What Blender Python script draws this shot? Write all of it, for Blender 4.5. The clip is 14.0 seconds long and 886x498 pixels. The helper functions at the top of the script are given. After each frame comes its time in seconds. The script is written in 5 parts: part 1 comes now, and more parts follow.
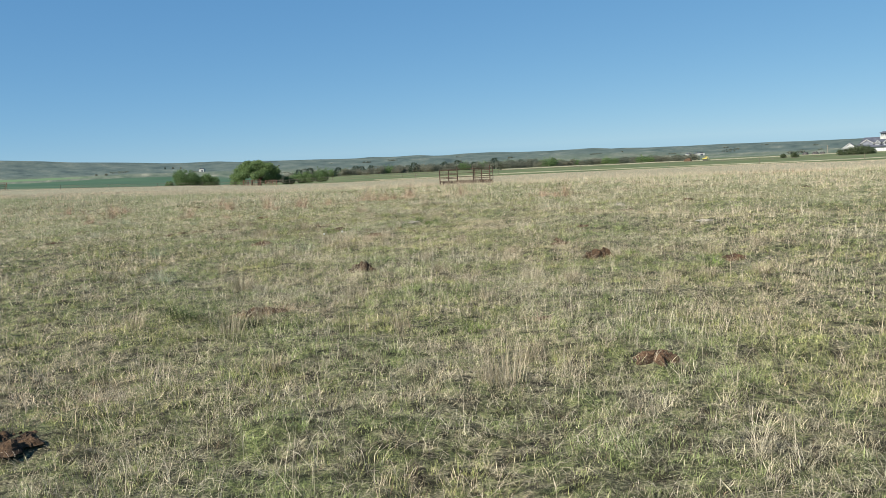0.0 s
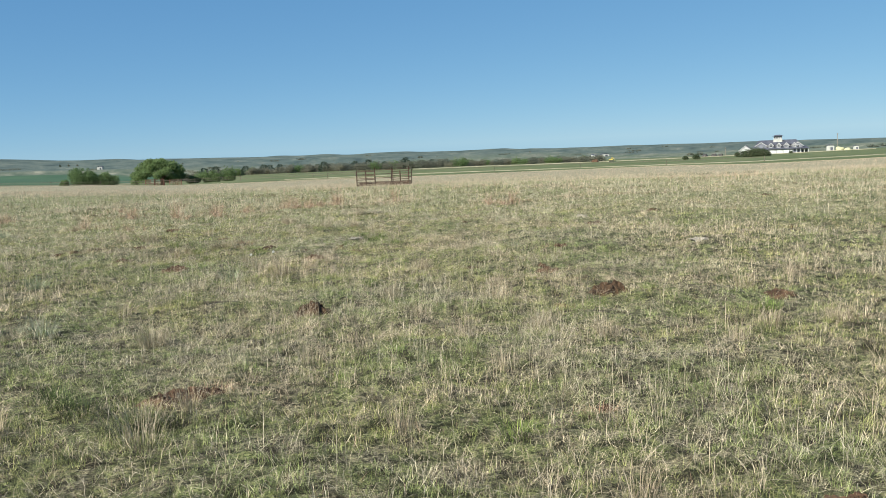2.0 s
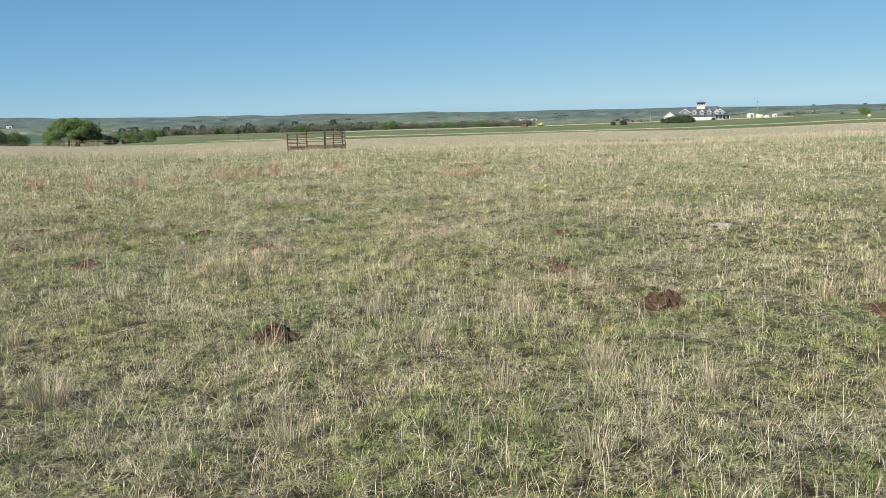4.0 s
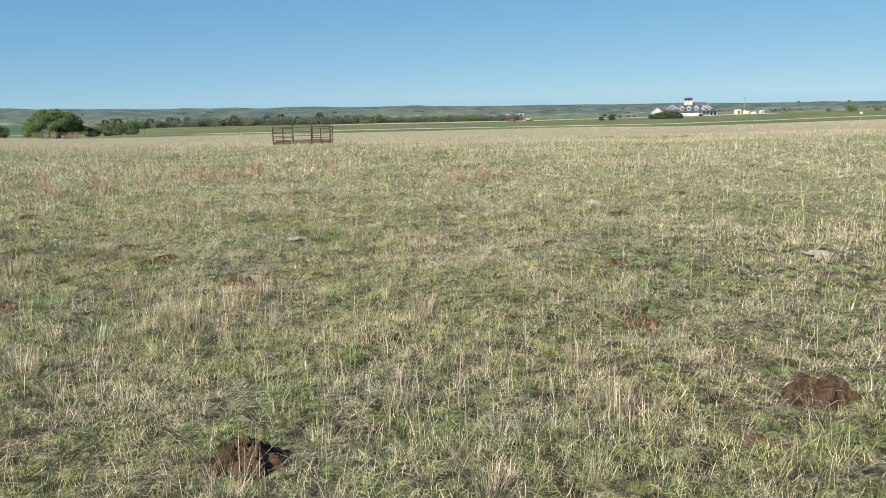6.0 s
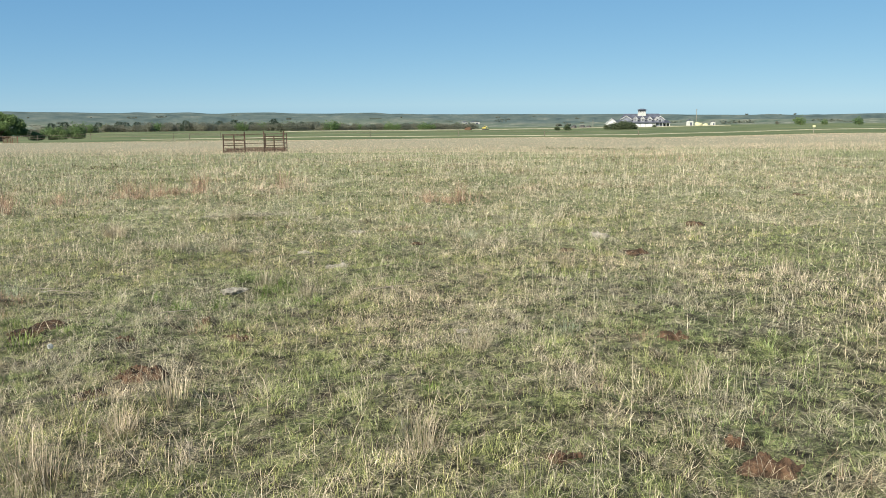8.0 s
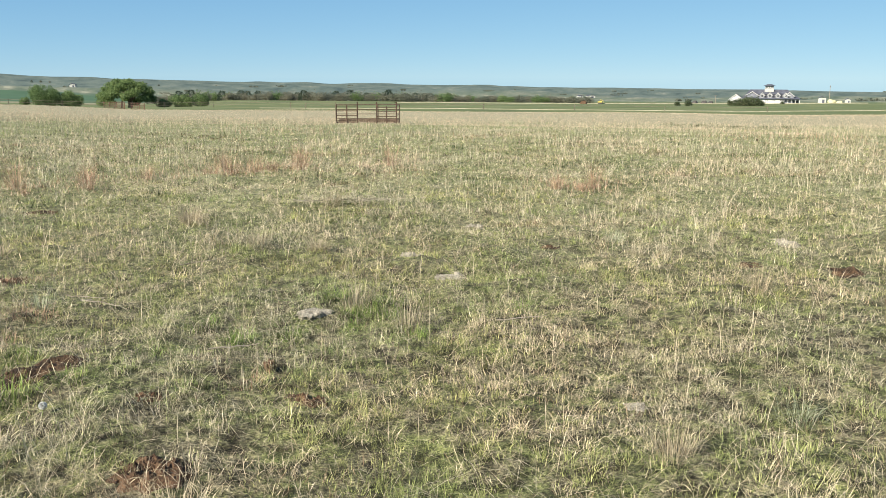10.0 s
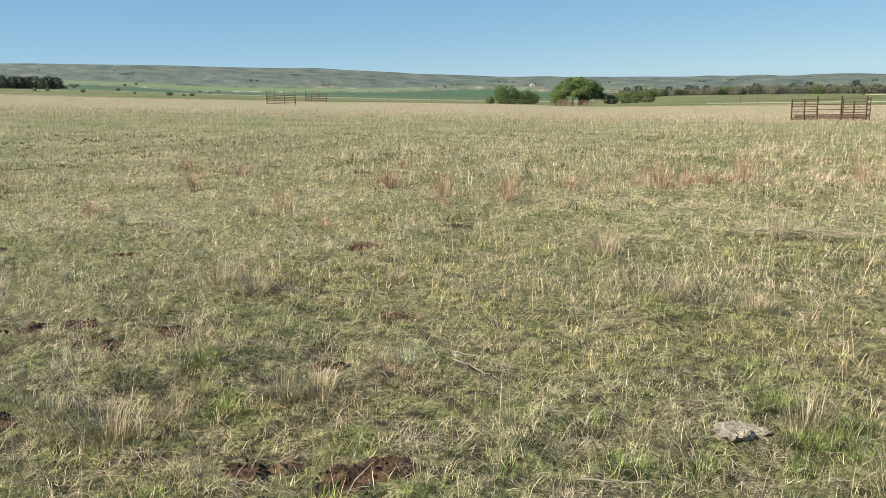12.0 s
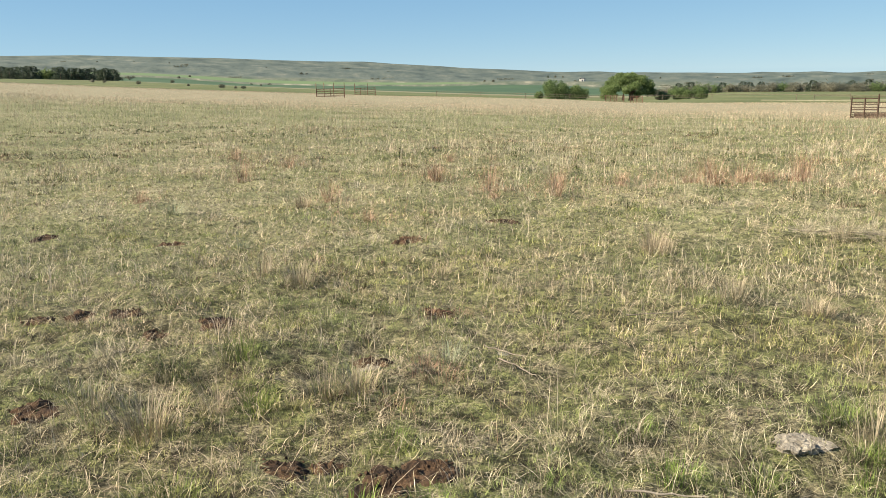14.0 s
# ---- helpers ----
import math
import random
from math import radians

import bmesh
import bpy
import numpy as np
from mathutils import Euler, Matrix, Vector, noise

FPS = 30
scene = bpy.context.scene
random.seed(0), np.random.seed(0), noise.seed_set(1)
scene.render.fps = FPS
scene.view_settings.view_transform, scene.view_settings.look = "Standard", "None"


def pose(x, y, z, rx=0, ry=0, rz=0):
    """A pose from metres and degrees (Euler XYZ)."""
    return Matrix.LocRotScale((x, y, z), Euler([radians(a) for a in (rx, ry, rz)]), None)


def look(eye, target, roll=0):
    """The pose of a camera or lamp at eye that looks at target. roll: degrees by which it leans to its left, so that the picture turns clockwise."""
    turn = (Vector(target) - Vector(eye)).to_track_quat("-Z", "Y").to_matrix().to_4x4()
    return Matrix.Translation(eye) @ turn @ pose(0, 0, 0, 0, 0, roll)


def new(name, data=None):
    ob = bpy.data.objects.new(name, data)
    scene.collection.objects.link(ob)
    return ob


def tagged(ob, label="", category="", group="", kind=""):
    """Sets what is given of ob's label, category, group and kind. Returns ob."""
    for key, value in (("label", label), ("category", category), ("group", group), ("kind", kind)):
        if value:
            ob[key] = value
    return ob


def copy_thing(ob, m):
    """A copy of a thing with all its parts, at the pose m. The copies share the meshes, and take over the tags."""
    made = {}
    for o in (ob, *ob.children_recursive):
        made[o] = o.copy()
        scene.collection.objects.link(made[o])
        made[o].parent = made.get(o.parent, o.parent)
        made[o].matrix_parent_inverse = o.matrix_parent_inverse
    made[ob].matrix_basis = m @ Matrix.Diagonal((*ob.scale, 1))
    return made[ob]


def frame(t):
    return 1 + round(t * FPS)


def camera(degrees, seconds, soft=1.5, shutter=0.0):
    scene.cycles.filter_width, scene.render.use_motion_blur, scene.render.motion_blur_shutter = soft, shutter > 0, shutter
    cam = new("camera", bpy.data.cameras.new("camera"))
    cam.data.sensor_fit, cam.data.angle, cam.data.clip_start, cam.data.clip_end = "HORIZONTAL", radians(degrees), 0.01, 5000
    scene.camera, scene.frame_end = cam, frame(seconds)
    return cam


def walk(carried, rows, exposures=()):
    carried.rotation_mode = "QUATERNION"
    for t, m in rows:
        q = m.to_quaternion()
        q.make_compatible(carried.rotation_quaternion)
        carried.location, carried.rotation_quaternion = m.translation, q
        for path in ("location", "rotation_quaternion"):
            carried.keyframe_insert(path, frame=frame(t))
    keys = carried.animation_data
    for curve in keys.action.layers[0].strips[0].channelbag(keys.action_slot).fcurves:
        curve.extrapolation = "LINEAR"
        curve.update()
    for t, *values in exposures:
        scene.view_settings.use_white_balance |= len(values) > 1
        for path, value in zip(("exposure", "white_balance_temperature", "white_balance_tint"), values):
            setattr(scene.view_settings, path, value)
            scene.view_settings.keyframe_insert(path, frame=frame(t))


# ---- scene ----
cam = camera(56.8, 14.0, soft=0.7)
PATH = [
    (0, (-0.182, -0.115, 1.406), (-0.129, 1.869, 1.163), -3.0),
    (0.5, (-0.318, 0.424, 1.455), (-0.14, 2.402, 1.215), -2.3),
    (1, (-0.391, 1.024, 1.45), (-0.155, 2.996, 1.208), -2.3),
    (1.5, (-0.546, 1.553, 1.454), (-0.305, 3.524, 1.209), -2.3),
    (2, (-0.707, 2.088, 1.515), (-0.436, 4.053, 1.26), -2.5),
    (2.5, (-0.791, 2.659, 1.512), (-0.496, 4.62, 1.253), -2.7),
    (3, (-0.909, 3.171, 1.489), (-0.614, 5.132, 1.229), -2.6),
    (3.2, (-0.961, 3.384, 1.542), (-0.632, 5.334, 1.242), -2.5),
    (5.3, (-0.998, 5.497, 1.578), (-0.527, 7.406, 1.214), -1.5),
    (5.5, (-0.936, 5.732, 1.601), (-0.466, 7.641, 1.239), -1.5),
    (6, (-0.869, 6.278, 1.57), (-0.399, 8.187, 1.206), -1.3),
    (6.5, (-0.81, 6.841, 1.594), (-0.273, 8.731, 1.218), -0.7),
    (7, (-0.689, 7.42, 1.609), (-0.107, 9.302, 1.261), -0.5),
    (7.5, (-0.616, 7.925, 1.579), (-0.04, 9.809, 1.235), -0.5),
    (7.7, (-0.606, 8.142, 1.596), (-0.029, 10.025, 1.253), -0.5),
    (9.8, (-0.342, 10.118, 1.587), (0.141, 12.011, 1.161), 0.25),
    (10, (-0.304, 10.359, 1.54), (0.014, 12.291, 1.129), 0.2),
    (10.5, (-0.284, 10.862, 1.559), (-0.112, 12.817, 1.174), 0.4),
    (11, (-0.336, 11.35, 1.555), (-0.331, 13.308, 1.149), -0.1),
    (11.5, (-0.318, 11.727, 1.562), (-0.724, 13.638, 1.136), -1.8),
    (12, (-0.286, 11.944, 1.599), (-0.989, 13.771, 1.191), -1.7),
    (12.5, (-0.289, 12.043, 1.593), (-1.038, 13.852, 1.183), -1.6),
    (13, (-0.314, 12.06, 1.583), (-1.077, 13.862, 1.172), -1.4),
    (13.5, (-0.332, 12.06, 1.58), (-1.119, 13.851, 1.164), -1.4),
    (14, (-0.345, 12.065, 1.576), (-1.15, 13.847, 1.158), -1.3),
]
walk(cam, [(t, look(eye, target, roll)) for t, eye, target, roll in PATH], ((0.0, 0.92, 6550, 6), (5.3, 0.97, 6700, 5), (7.7, 1.0, 6750, 5), (9.8, 1.08, 7050, 7), (10.0, 1.2, 7100, 7), (10.5, 1.12, 7150, 8), (11.0, 1.12, 7200, 9), (12.5, 1.22, 7600, 10), (14.0, 1.29, 7850, 11)))

# ---- light ----
SUN_LEFT, SUN_HIGH = 124.0, 34.0   # degrees to the left of +y, degrees above the horizon
world = bpy.data.worlds.new("sky")
scene.world = world
world.use_nodes = True
wn = world.node_tree.nodes
wl = world.node_tree.links
sky = wn.new("ShaderNodeTexSky")
sky.sky_type = "NISHITA"
sky.sun_disc = False
sky.sun_elevation = radians(SUN_HIGH)
sky.sun_rotation = radians(-SUN_LEFT)
sky.altitude = 1500.0
sky.air_density = 0.55
sky.dust_density = 0.0
sky.ozone_density = 2.0
split = wn.new("ShaderNodeSeparateColor")      # a clear, even, deep blue sky
join = wn.new("ShaderNodeCombineColor")
wl.new(sky.outputs["Color"], split.inputs["Color"])
for band, power, gain in (("Red", 0.62, 0.72), ("Green", 0.45, 1.42), ("Blue", 0.30, 2.50)):
    curve = wn.new("ShaderNodeMath")
    curve.operation = "POWER"
    curve.inputs[1].default_value = power
    level = wn.new("ShaderNodeMath")
    level.operation = "MULTIPLY"
    level.inputs[1].default_value = gain
    wl.new(split.outputs[band], curve.inputs[0])
    wl.new(curve.outputs[0], level.inputs[0])
    wl.new(level.outputs[0], join.inputs[band])
wl.new(join.outputs["Color"], wn["Background"].inputs["Color"])
wn["Background"].inputs["Strength"].default_value = 0.083
sun_data = bpy.data.lights.new("sun", "SUN")
sun_data.energy = 5.0
sun_data.angle = radians(0.53)
sun_data.color = (1.0, 0.95, 0.87)
sun = new("sun", sun_data)
sx = -math.sin(radians(SUN_LEFT)) * math.cos(radians(SUN_HIGH))
sy = math.cos(radians(SUN_LEFT)) * math.cos(radians(SUN_HIGH))
sun.matrix_world = look((sx * 50, sy * 50, math.sin(radians(SUN_HIGH)) * 50), (0, 0, 0))


# ---- materials ----
def material(name, rough=0.85, metal=0.0):
    m = bpy.data.materials.new(name)
    m.use_nodes = True
    t = m.node_tree
    b = t.nodes["Principled BSDF"]
    b.inputs["Roughness"].default_value = rough
    b.inputs["Metallic"].default_value = metal
    b.inputs["Specular IOR Level"].default_value = 0.25
    return m, t, b


def rgb(c):
    return (c[0], c[1], c[2], 1.0)


def ramp(t, fac, stops):
    n = t.nodes.new("ShaderNodeValToRGB")
    e = n.color_ramp.elements
    while len(e) < len(stops):
        e.new(0.5)
    for el, (p, c) in zip(e, stops):
        el.position, el.color = p, rgb(c)
    t.links.new(fac, n.inputs["Fac"])
    return n.outputs["Color"]


def noise_tex(t, vec, scale, detail=4.0, rough=0.55, dist=0.0):
    n = t.nodes.new("ShaderNodeTexNoise")
    n.inputs["Scale"].default_value = scale
    n.inputs["Detail"].default_value = detail
    n.inputs["Roughness"].default_value = rough
    n.inputs["Distortion"].default_value = dist
    t.links.new(vec, n.inputs["Vector"])
    return n.outputs["Fac"]


def mix(t, fac, a, b, mode="MIX"):
    n = t.nodes.new("ShaderNodeMix")
    n.data_type, n.blend_type = "RGBA", mode
    for v, k in ((fac, 0), (a, 6), (b, 7)):
        if hasattr(v, "is_linked"):
            t.links.new(v, n.inputs[k])
        elif k == 0:
            n.inputs[k].default_value = v
        else:
            n.inputs[k].default_value = rgb(v)
    return n.outputs[2]


def maprange(t, v, a, b, c=0.0, d=1.0, smooth=True):
    n = t.nodes.new("ShaderNodeMapRange")
    n.interpolation_type = "SMOOTHSTEP" if smooth else "LINEAR"
    t.links.new(v, n.inputs[0])
    for i, x in enumerate((a, b, c, d)):
        n.inputs[1 + i].default_value = x
    return n.outputs[0]


def position(t):
    return t.nodes.new("ShaderNodeNewGeometry").outputs["Position"]


def bump(t, b, height, strength, distance):
    n = t.nodes.new("ShaderNodeBump")
    n.inputs["Strength"].default_value = strength
    n.inputs["Distance"].default_value = distance
    t.links.new(height, n.inputs["Height"])
    t.links.new(n.outputs["Normal"], b.inputs["Normal"])


def blades(name, stops, patch_a, patch_b, through_light=0.09, albedo=1.2, clump_shade=0.72):
    """Grass: every blade its own tint, drier and greener patches, and shade painted between clumps."""
    m, t, b = material(name, 0.6)
    b.inputs["Specular IOR Level"].default_value = 0.2
    g = t.nodes.new("ShaderNodeNewGeometry")
    c = ramp(t, g.outputs["Random Per Island"], [(p, (col[0] * albedo * 0.94, col[1] * albedo * 0.90, col[2] * albedo * 0.845)) for p, col in stops])
    big = maprange(t, noise_tex(t, g.outputs["Position"], 0.55, 3.0), 0.35, 0.65)
    tint = mix(t, big, patch_a, patch_b)
    # painted shade: noise darkens blades in hollows and brightens them on clumps
    tint = mix(t, 1.0, tint, ramp(t, noise_tex(t, g.outputs["Position"], 6.5, 4.0, 0.75), ((0.39, (1.0 - clump_shade, 1.0 - clump_shade, 1.0 - clump_shade)), (0.49, (1.0, 1.0, 1.0)), (0.61, (1.0 + clump_shade * 0.55, 1.0 + clump_shade * 0.53, 1.0 + clump_shade * 0.5)))), "MULTIPLY")
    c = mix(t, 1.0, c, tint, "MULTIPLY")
    t.links.new(c, b.inputs["Base Color"])
    tr = t.nodes.new("ShaderNodeBsdfTranslucent")
    t.links.new(c, tr.inputs["Color"])
    ms = t.nodes.new("ShaderNodeMixShader")
    ms.inputs[0].default_value = through_light
    t.links.new(b.outputs[0], ms.inputs[1])
    t.links.new(tr.outputs[0], ms.inputs[2])
    t.links.new(ms.outputs[0], t.nodes["Material Output"].inputs["Surface"])
    return m


def mottled(name, ca, cb, scale, rough=0.85, metal=0.0, relief=0.0, fine=0.0):
    """A surface that varies between two colours at two scales."""
    m, t, b = material(name, rough, metal)
    p = position(t)
    f = noise_tex(t, p, scale, 6.0, 0.6)
    c = mix(t, maprange(t, f, 0.35, 0.65), ca, cb)
    s = noise_tex(t, p, scale * 7.0, 3.0)
    c = mix(t, 0.35, c, ramp(t, s, ((0.3, (0.45, 0.45, 0.45)), (0.7, (1.0, 1.0, 1.0)))), "MULTIPLY")
    t.links.new(c, b.inputs["Base Color"])
    if relief:
        bump(t, b, noise_tex(t, p, fine or scale * 4.0, 8.0, 0.65), 1.0, relief)
    return m


def foliage(name, stops):
    m, t, b = material(name, 0.6)
    g = t.nodes.new("ShaderNodeNewGeometry")
    c = ramp(t, g.outputs["Random Per Island"], stops)
    oi = t.nodes.new("ShaderNodeObjectInfo")
    c = mix(t, 1.0, c, ramp(t, oi.outputs["Random"], ((0.0, (0.75, 0.8, 0.8)), (1.0, (1.1, 1.05, 1.0)))), "MULTIPLY")
    t.links.new(c, b.inputs["Base Color"])
    tr = t.nodes.new("ShaderNodeBsdfTranslucent")
    t.links.new(c, tr.inputs["Color"])
    ms = t.nodes.new("ShaderNodeMixShader")
    ms.inputs[0].default_value = 0.42
    t.links.new(b.outputs[0], ms.inputs[1])
    t.links.new(tr.outputs[0], ms.inputs[2])
    t.links.new(ms.outputs[0], t.nodes["Material Output"].inputs["Surface"])
    return m


CX, CY = -0.5, 8.0     # the middle of the walk


def fibres(t, q, turns, along, across):
    """Crossing strands of thatch: the highest of several stretched noises."""
    best = None
    for a in turns:
        mp = t.nodes.new("ShaderNodeMapping")
        mp.inputs["Rotation"].default_value = (0, 0, radians(a))
        mp.inputs["Scale"].default_value = (along, across, 1.0)
        mp.inputs["Location"].default_value = (a * 0.37, a * 0.11, 0)
        t.links.new(q, mp.inputs["Vector"])
        n = noise_tex(t, mp.outputs[0], 1.0, 2.0, 0.5, 1.2)
        if best is None:
            best = n
        else:
            high = t.nodes.new("ShaderNodeMath")
            high.operation = "MAXIMUM"
            t.links.new(best, high.inputs[0])
            t.links.new(n, high.inputs[1])
            best = high.outputs[0]
    return best


def prairie_material():
    m, t, b = material("prairie_ground", 0.95)
    p = position(t)
    sep = t.nodes.new("ShaderNodeSeparateXYZ")
    t.links.new(p, sep.inputs[0])
    flat = t.nodes.new("ShaderNodeCombineXYZ")
    t.links.new(sep.outputs[0], flat.inputs[0])
    t.links.new(sep.outputs[1], flat.inputs[1])
    off = t.nodes.new("ShaderNodeVectorMath")
    off.operation = "SUBTRACT"
    off.inputs[1].default_value = (CX, CY, 0)
    t.links.new(flat.outputs[0], off.inputs[0])
    length = t.nodes.new("ShaderNodeVectorMath")
    length.operation = "LENGTH"
    t.links.new(off.outputs[0], length.inputs[0])
    r = length.outputs["Value"]
    q = flat.outputs[0]
    # litter, short green growth and bare earth close by
    strands = fibres(t, q, (20, 62, 105, 150), 42.0, 120.0)
    shoots = fibres(t, q, (40, 85, 130, 170), 60.0, 140.0)
    # near black between the strands: the shade of the gaps is painted in
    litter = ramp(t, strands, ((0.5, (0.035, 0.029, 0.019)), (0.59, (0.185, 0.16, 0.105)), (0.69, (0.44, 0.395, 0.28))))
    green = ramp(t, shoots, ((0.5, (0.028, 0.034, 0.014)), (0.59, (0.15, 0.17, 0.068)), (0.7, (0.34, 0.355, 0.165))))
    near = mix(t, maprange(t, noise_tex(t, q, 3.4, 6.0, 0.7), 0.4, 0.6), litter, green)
    # noise paints shaded hollows darker and tuft tops lighter
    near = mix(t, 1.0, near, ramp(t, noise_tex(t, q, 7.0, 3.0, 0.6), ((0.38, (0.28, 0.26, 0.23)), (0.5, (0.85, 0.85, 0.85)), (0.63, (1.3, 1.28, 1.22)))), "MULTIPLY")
    earth = ramp(t, noise_tex(t, q, 40.0, 5.0, 0.7), ((0.3, (0.10, 0.065, 0.04)), (0.7, (0.24, 0.16, 0.10))))
    near = mix(t, maprange(t, noise_tex(t, q, 2.7, 4.0), 0.66, 0.76, 0.0, 0.6), near, earth)
    # the tall straw-coloured stand further out
    straw = ramp(t, noise_tex(t, q, 0.3, 12.0, 0.85), ((0.37, (0.12, 0.135, 0.06)), (0.5, (0.235, 0.235, 0.13)), (0.63, (0.40, 0.36, 0.25))))
    straw = mix(t, 0.8, straw, ramp(t, noise_tex(t, q, 5.5, 5.0, 0.75), ((0.38, (0.6, 0.62, 0.56)), (0.5, (1.0, 1.0, 1.0)), (0.62, (1.3, 1.27, 1.22)))), "MULTIPLY")
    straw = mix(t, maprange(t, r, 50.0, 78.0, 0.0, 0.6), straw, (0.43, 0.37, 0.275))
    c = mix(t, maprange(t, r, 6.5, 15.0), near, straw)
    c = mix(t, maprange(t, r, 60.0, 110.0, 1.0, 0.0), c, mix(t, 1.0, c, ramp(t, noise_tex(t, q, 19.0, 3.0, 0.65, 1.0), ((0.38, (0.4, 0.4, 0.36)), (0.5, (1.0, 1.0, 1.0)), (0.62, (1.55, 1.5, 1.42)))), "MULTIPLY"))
    # mown green hayfield
    hay = ramp(t, noise_tex(t, q, 0.05, 8.0, 0.7), ((0.32, (0.085, 0.112, 0.043)), (0.5, (0.14, 0.165, 0.068)), (0.68, (0.24, 0.235, 0.12))))
    wob = t.nodes.new("ShaderNodeMath")
    wob.operation = "MULTIPLY_ADD"
    t.links.new(noise_tex(t, q, 0.05, 3.0), wob.inputs[0])
    wob.inputs[1].default_value = 40.0
    t.links.new(r, wob.inputs[2])
    c = mix(t, maprange(t, wob.outputs[0], 138.0, 146.0), c, hay)
    # the far valley: pasture, crops, pale cut banks, with distance haze painted in
    stretch = t.nodes.new("ShaderNodeMapping")
    stretch.inputs["Scale"].default_value = (1.0, 0.7, 1.0)
    t.links.new(q, stretch.inputs["Vector"])
    sx_ = t.nodes.new("ShaderNodeSeparateXYZ")
    t.links.new(off.outputs[0], sx_.inputs[0])
    turn_ = t.nodes.new("ShaderNodeMath")
    turn_.operation = "ARCTAN2"
    t.links.new(sx_.outputs[0], turn_.inputs[0])
    t.links.new(sx_.outputs[1], turn_.inputs[1])
    fan = t.nodes.new("ShaderNodeCombineXYZ")
    t.links.new(turn_.outputs[0], fan.inputs[0])
    t.links.new(r, fan.inputs[1])
    slope = t.nodes.new("ShaderNodeMapping")
    slope.inputs["Scale"].default_value = (42.0, 0.0042, 1.0)
    t.links.new(fan.outputs[0], slope.inputs["Vector"])
    # greyed by distance: haze is part of these colours
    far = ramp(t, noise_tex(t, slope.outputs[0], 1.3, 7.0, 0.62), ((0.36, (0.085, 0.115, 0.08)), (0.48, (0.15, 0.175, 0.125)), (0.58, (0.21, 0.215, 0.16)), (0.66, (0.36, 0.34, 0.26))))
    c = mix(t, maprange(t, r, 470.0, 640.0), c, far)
    # bluer still on the hills, again haze put into the colour
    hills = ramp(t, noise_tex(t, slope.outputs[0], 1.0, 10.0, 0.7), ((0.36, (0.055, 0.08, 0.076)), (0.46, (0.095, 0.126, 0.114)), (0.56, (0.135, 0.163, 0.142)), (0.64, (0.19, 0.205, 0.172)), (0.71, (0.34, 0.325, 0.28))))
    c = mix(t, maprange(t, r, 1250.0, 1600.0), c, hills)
    # a broad dark crop and its pale headlands on the valley floor
    across = t.nodes.new("ShaderNodeVectorMath")
    across.operation = "DOT_PRODUCT"
    across.inputs[1].default_value = (0.88, 0.47, 0)
    t.links.new(off.outputs[0], across.inputs[0])
    v = across.outputs["Value"]
    crop = ramp(t, noise_tex(t, stretch.outputs[0], 0.012, 4.0), ((0.3, (0.045, 0.10, 0.055)), (0.7, (0.075, 0.14, 0.075))))
    for r0, r1, v0, v1, colour in ((500, 1180, -420, 240, crop), (440, 480, -400, 300, (0.28, 0.26, 0.17)), (1230, 1290, -500, 100, (0.16, 0.24, 0.12)), (560, 600, -300, 420, (0.10, 0.15, 0.08))):
        inside = t.nodes.new("ShaderNodeMath")
        inside.operation = "MULTIPLY"
        two = t.nodes.new("ShaderNodeMath")
        two.operation = "MULTIPLY"
        both = t.nodes.new("ShaderNodeMath")
        both.operation = "MULTIPLY"
        t.links.new(maprange(t, r, r0, r0 + 12), inside.inputs[0])
        t.links.new(maprange(t, r, r1, r1 + 25, 1.0, 0.0), inside.inputs[1])
        t.links.new(maprange(t, v, v0, v0 + 40), two.inputs[0])
        t.links.new(maprange(t, v, v1, v1 + 60, 1.0, 0.0), two.inputs[1])
        t.links.new(inside.outputs[0], both.inputs[0])
        t.links.new(two.outputs[0], both.inputs[1])
        c = mix(t, both.outputs[0], c, colour)
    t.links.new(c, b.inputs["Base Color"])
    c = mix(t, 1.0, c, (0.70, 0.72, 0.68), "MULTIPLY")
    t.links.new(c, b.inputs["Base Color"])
    bump(t, b, noise_tex(t, q, 34.0, 8.0, 0.75), 0.9, 0.025)
    return m


GROUND = prairie_material()
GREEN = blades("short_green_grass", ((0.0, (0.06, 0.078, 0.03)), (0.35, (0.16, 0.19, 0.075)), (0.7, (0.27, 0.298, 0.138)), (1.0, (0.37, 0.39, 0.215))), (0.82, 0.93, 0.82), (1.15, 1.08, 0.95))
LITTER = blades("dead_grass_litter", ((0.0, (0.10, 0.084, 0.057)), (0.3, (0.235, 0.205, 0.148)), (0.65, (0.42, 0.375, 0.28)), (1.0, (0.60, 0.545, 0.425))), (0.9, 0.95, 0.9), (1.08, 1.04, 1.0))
STRAW = blades("dry_straw", ((0.0, (0.34, 0.295, 0.225)), (0.4, (0.47, 0.42, 0.34)), (1.0, (0.63, 0.575, 0.485))), (0.95, 0.98, 0.95), (1.05, 1.0, 0.95), 0.09, 1.13, 0.35)
PALETUFT = blades("pale_tussock_grass", ((0.0, (0.20, 0.17, 0.12)), (0.5, (0.35, 0.31, 0.235)), (1.0, (0.50, 0.455, 0.36))), (0.95, 0.98, 0.95), (1.05, 1.0, 0.95), 0.1, 1.0, 0.3)
LUSH = blades("fresh_green_grass", ((0.0, (0.06, 0.10, 0.024)), (0.6, (0.125, 0.185, 0.048)), (1.0, (0.23, 0.29, 0.09))), (0.9, 1.0, 0.9), (1.1, 1.05, 0.95), 0.2)
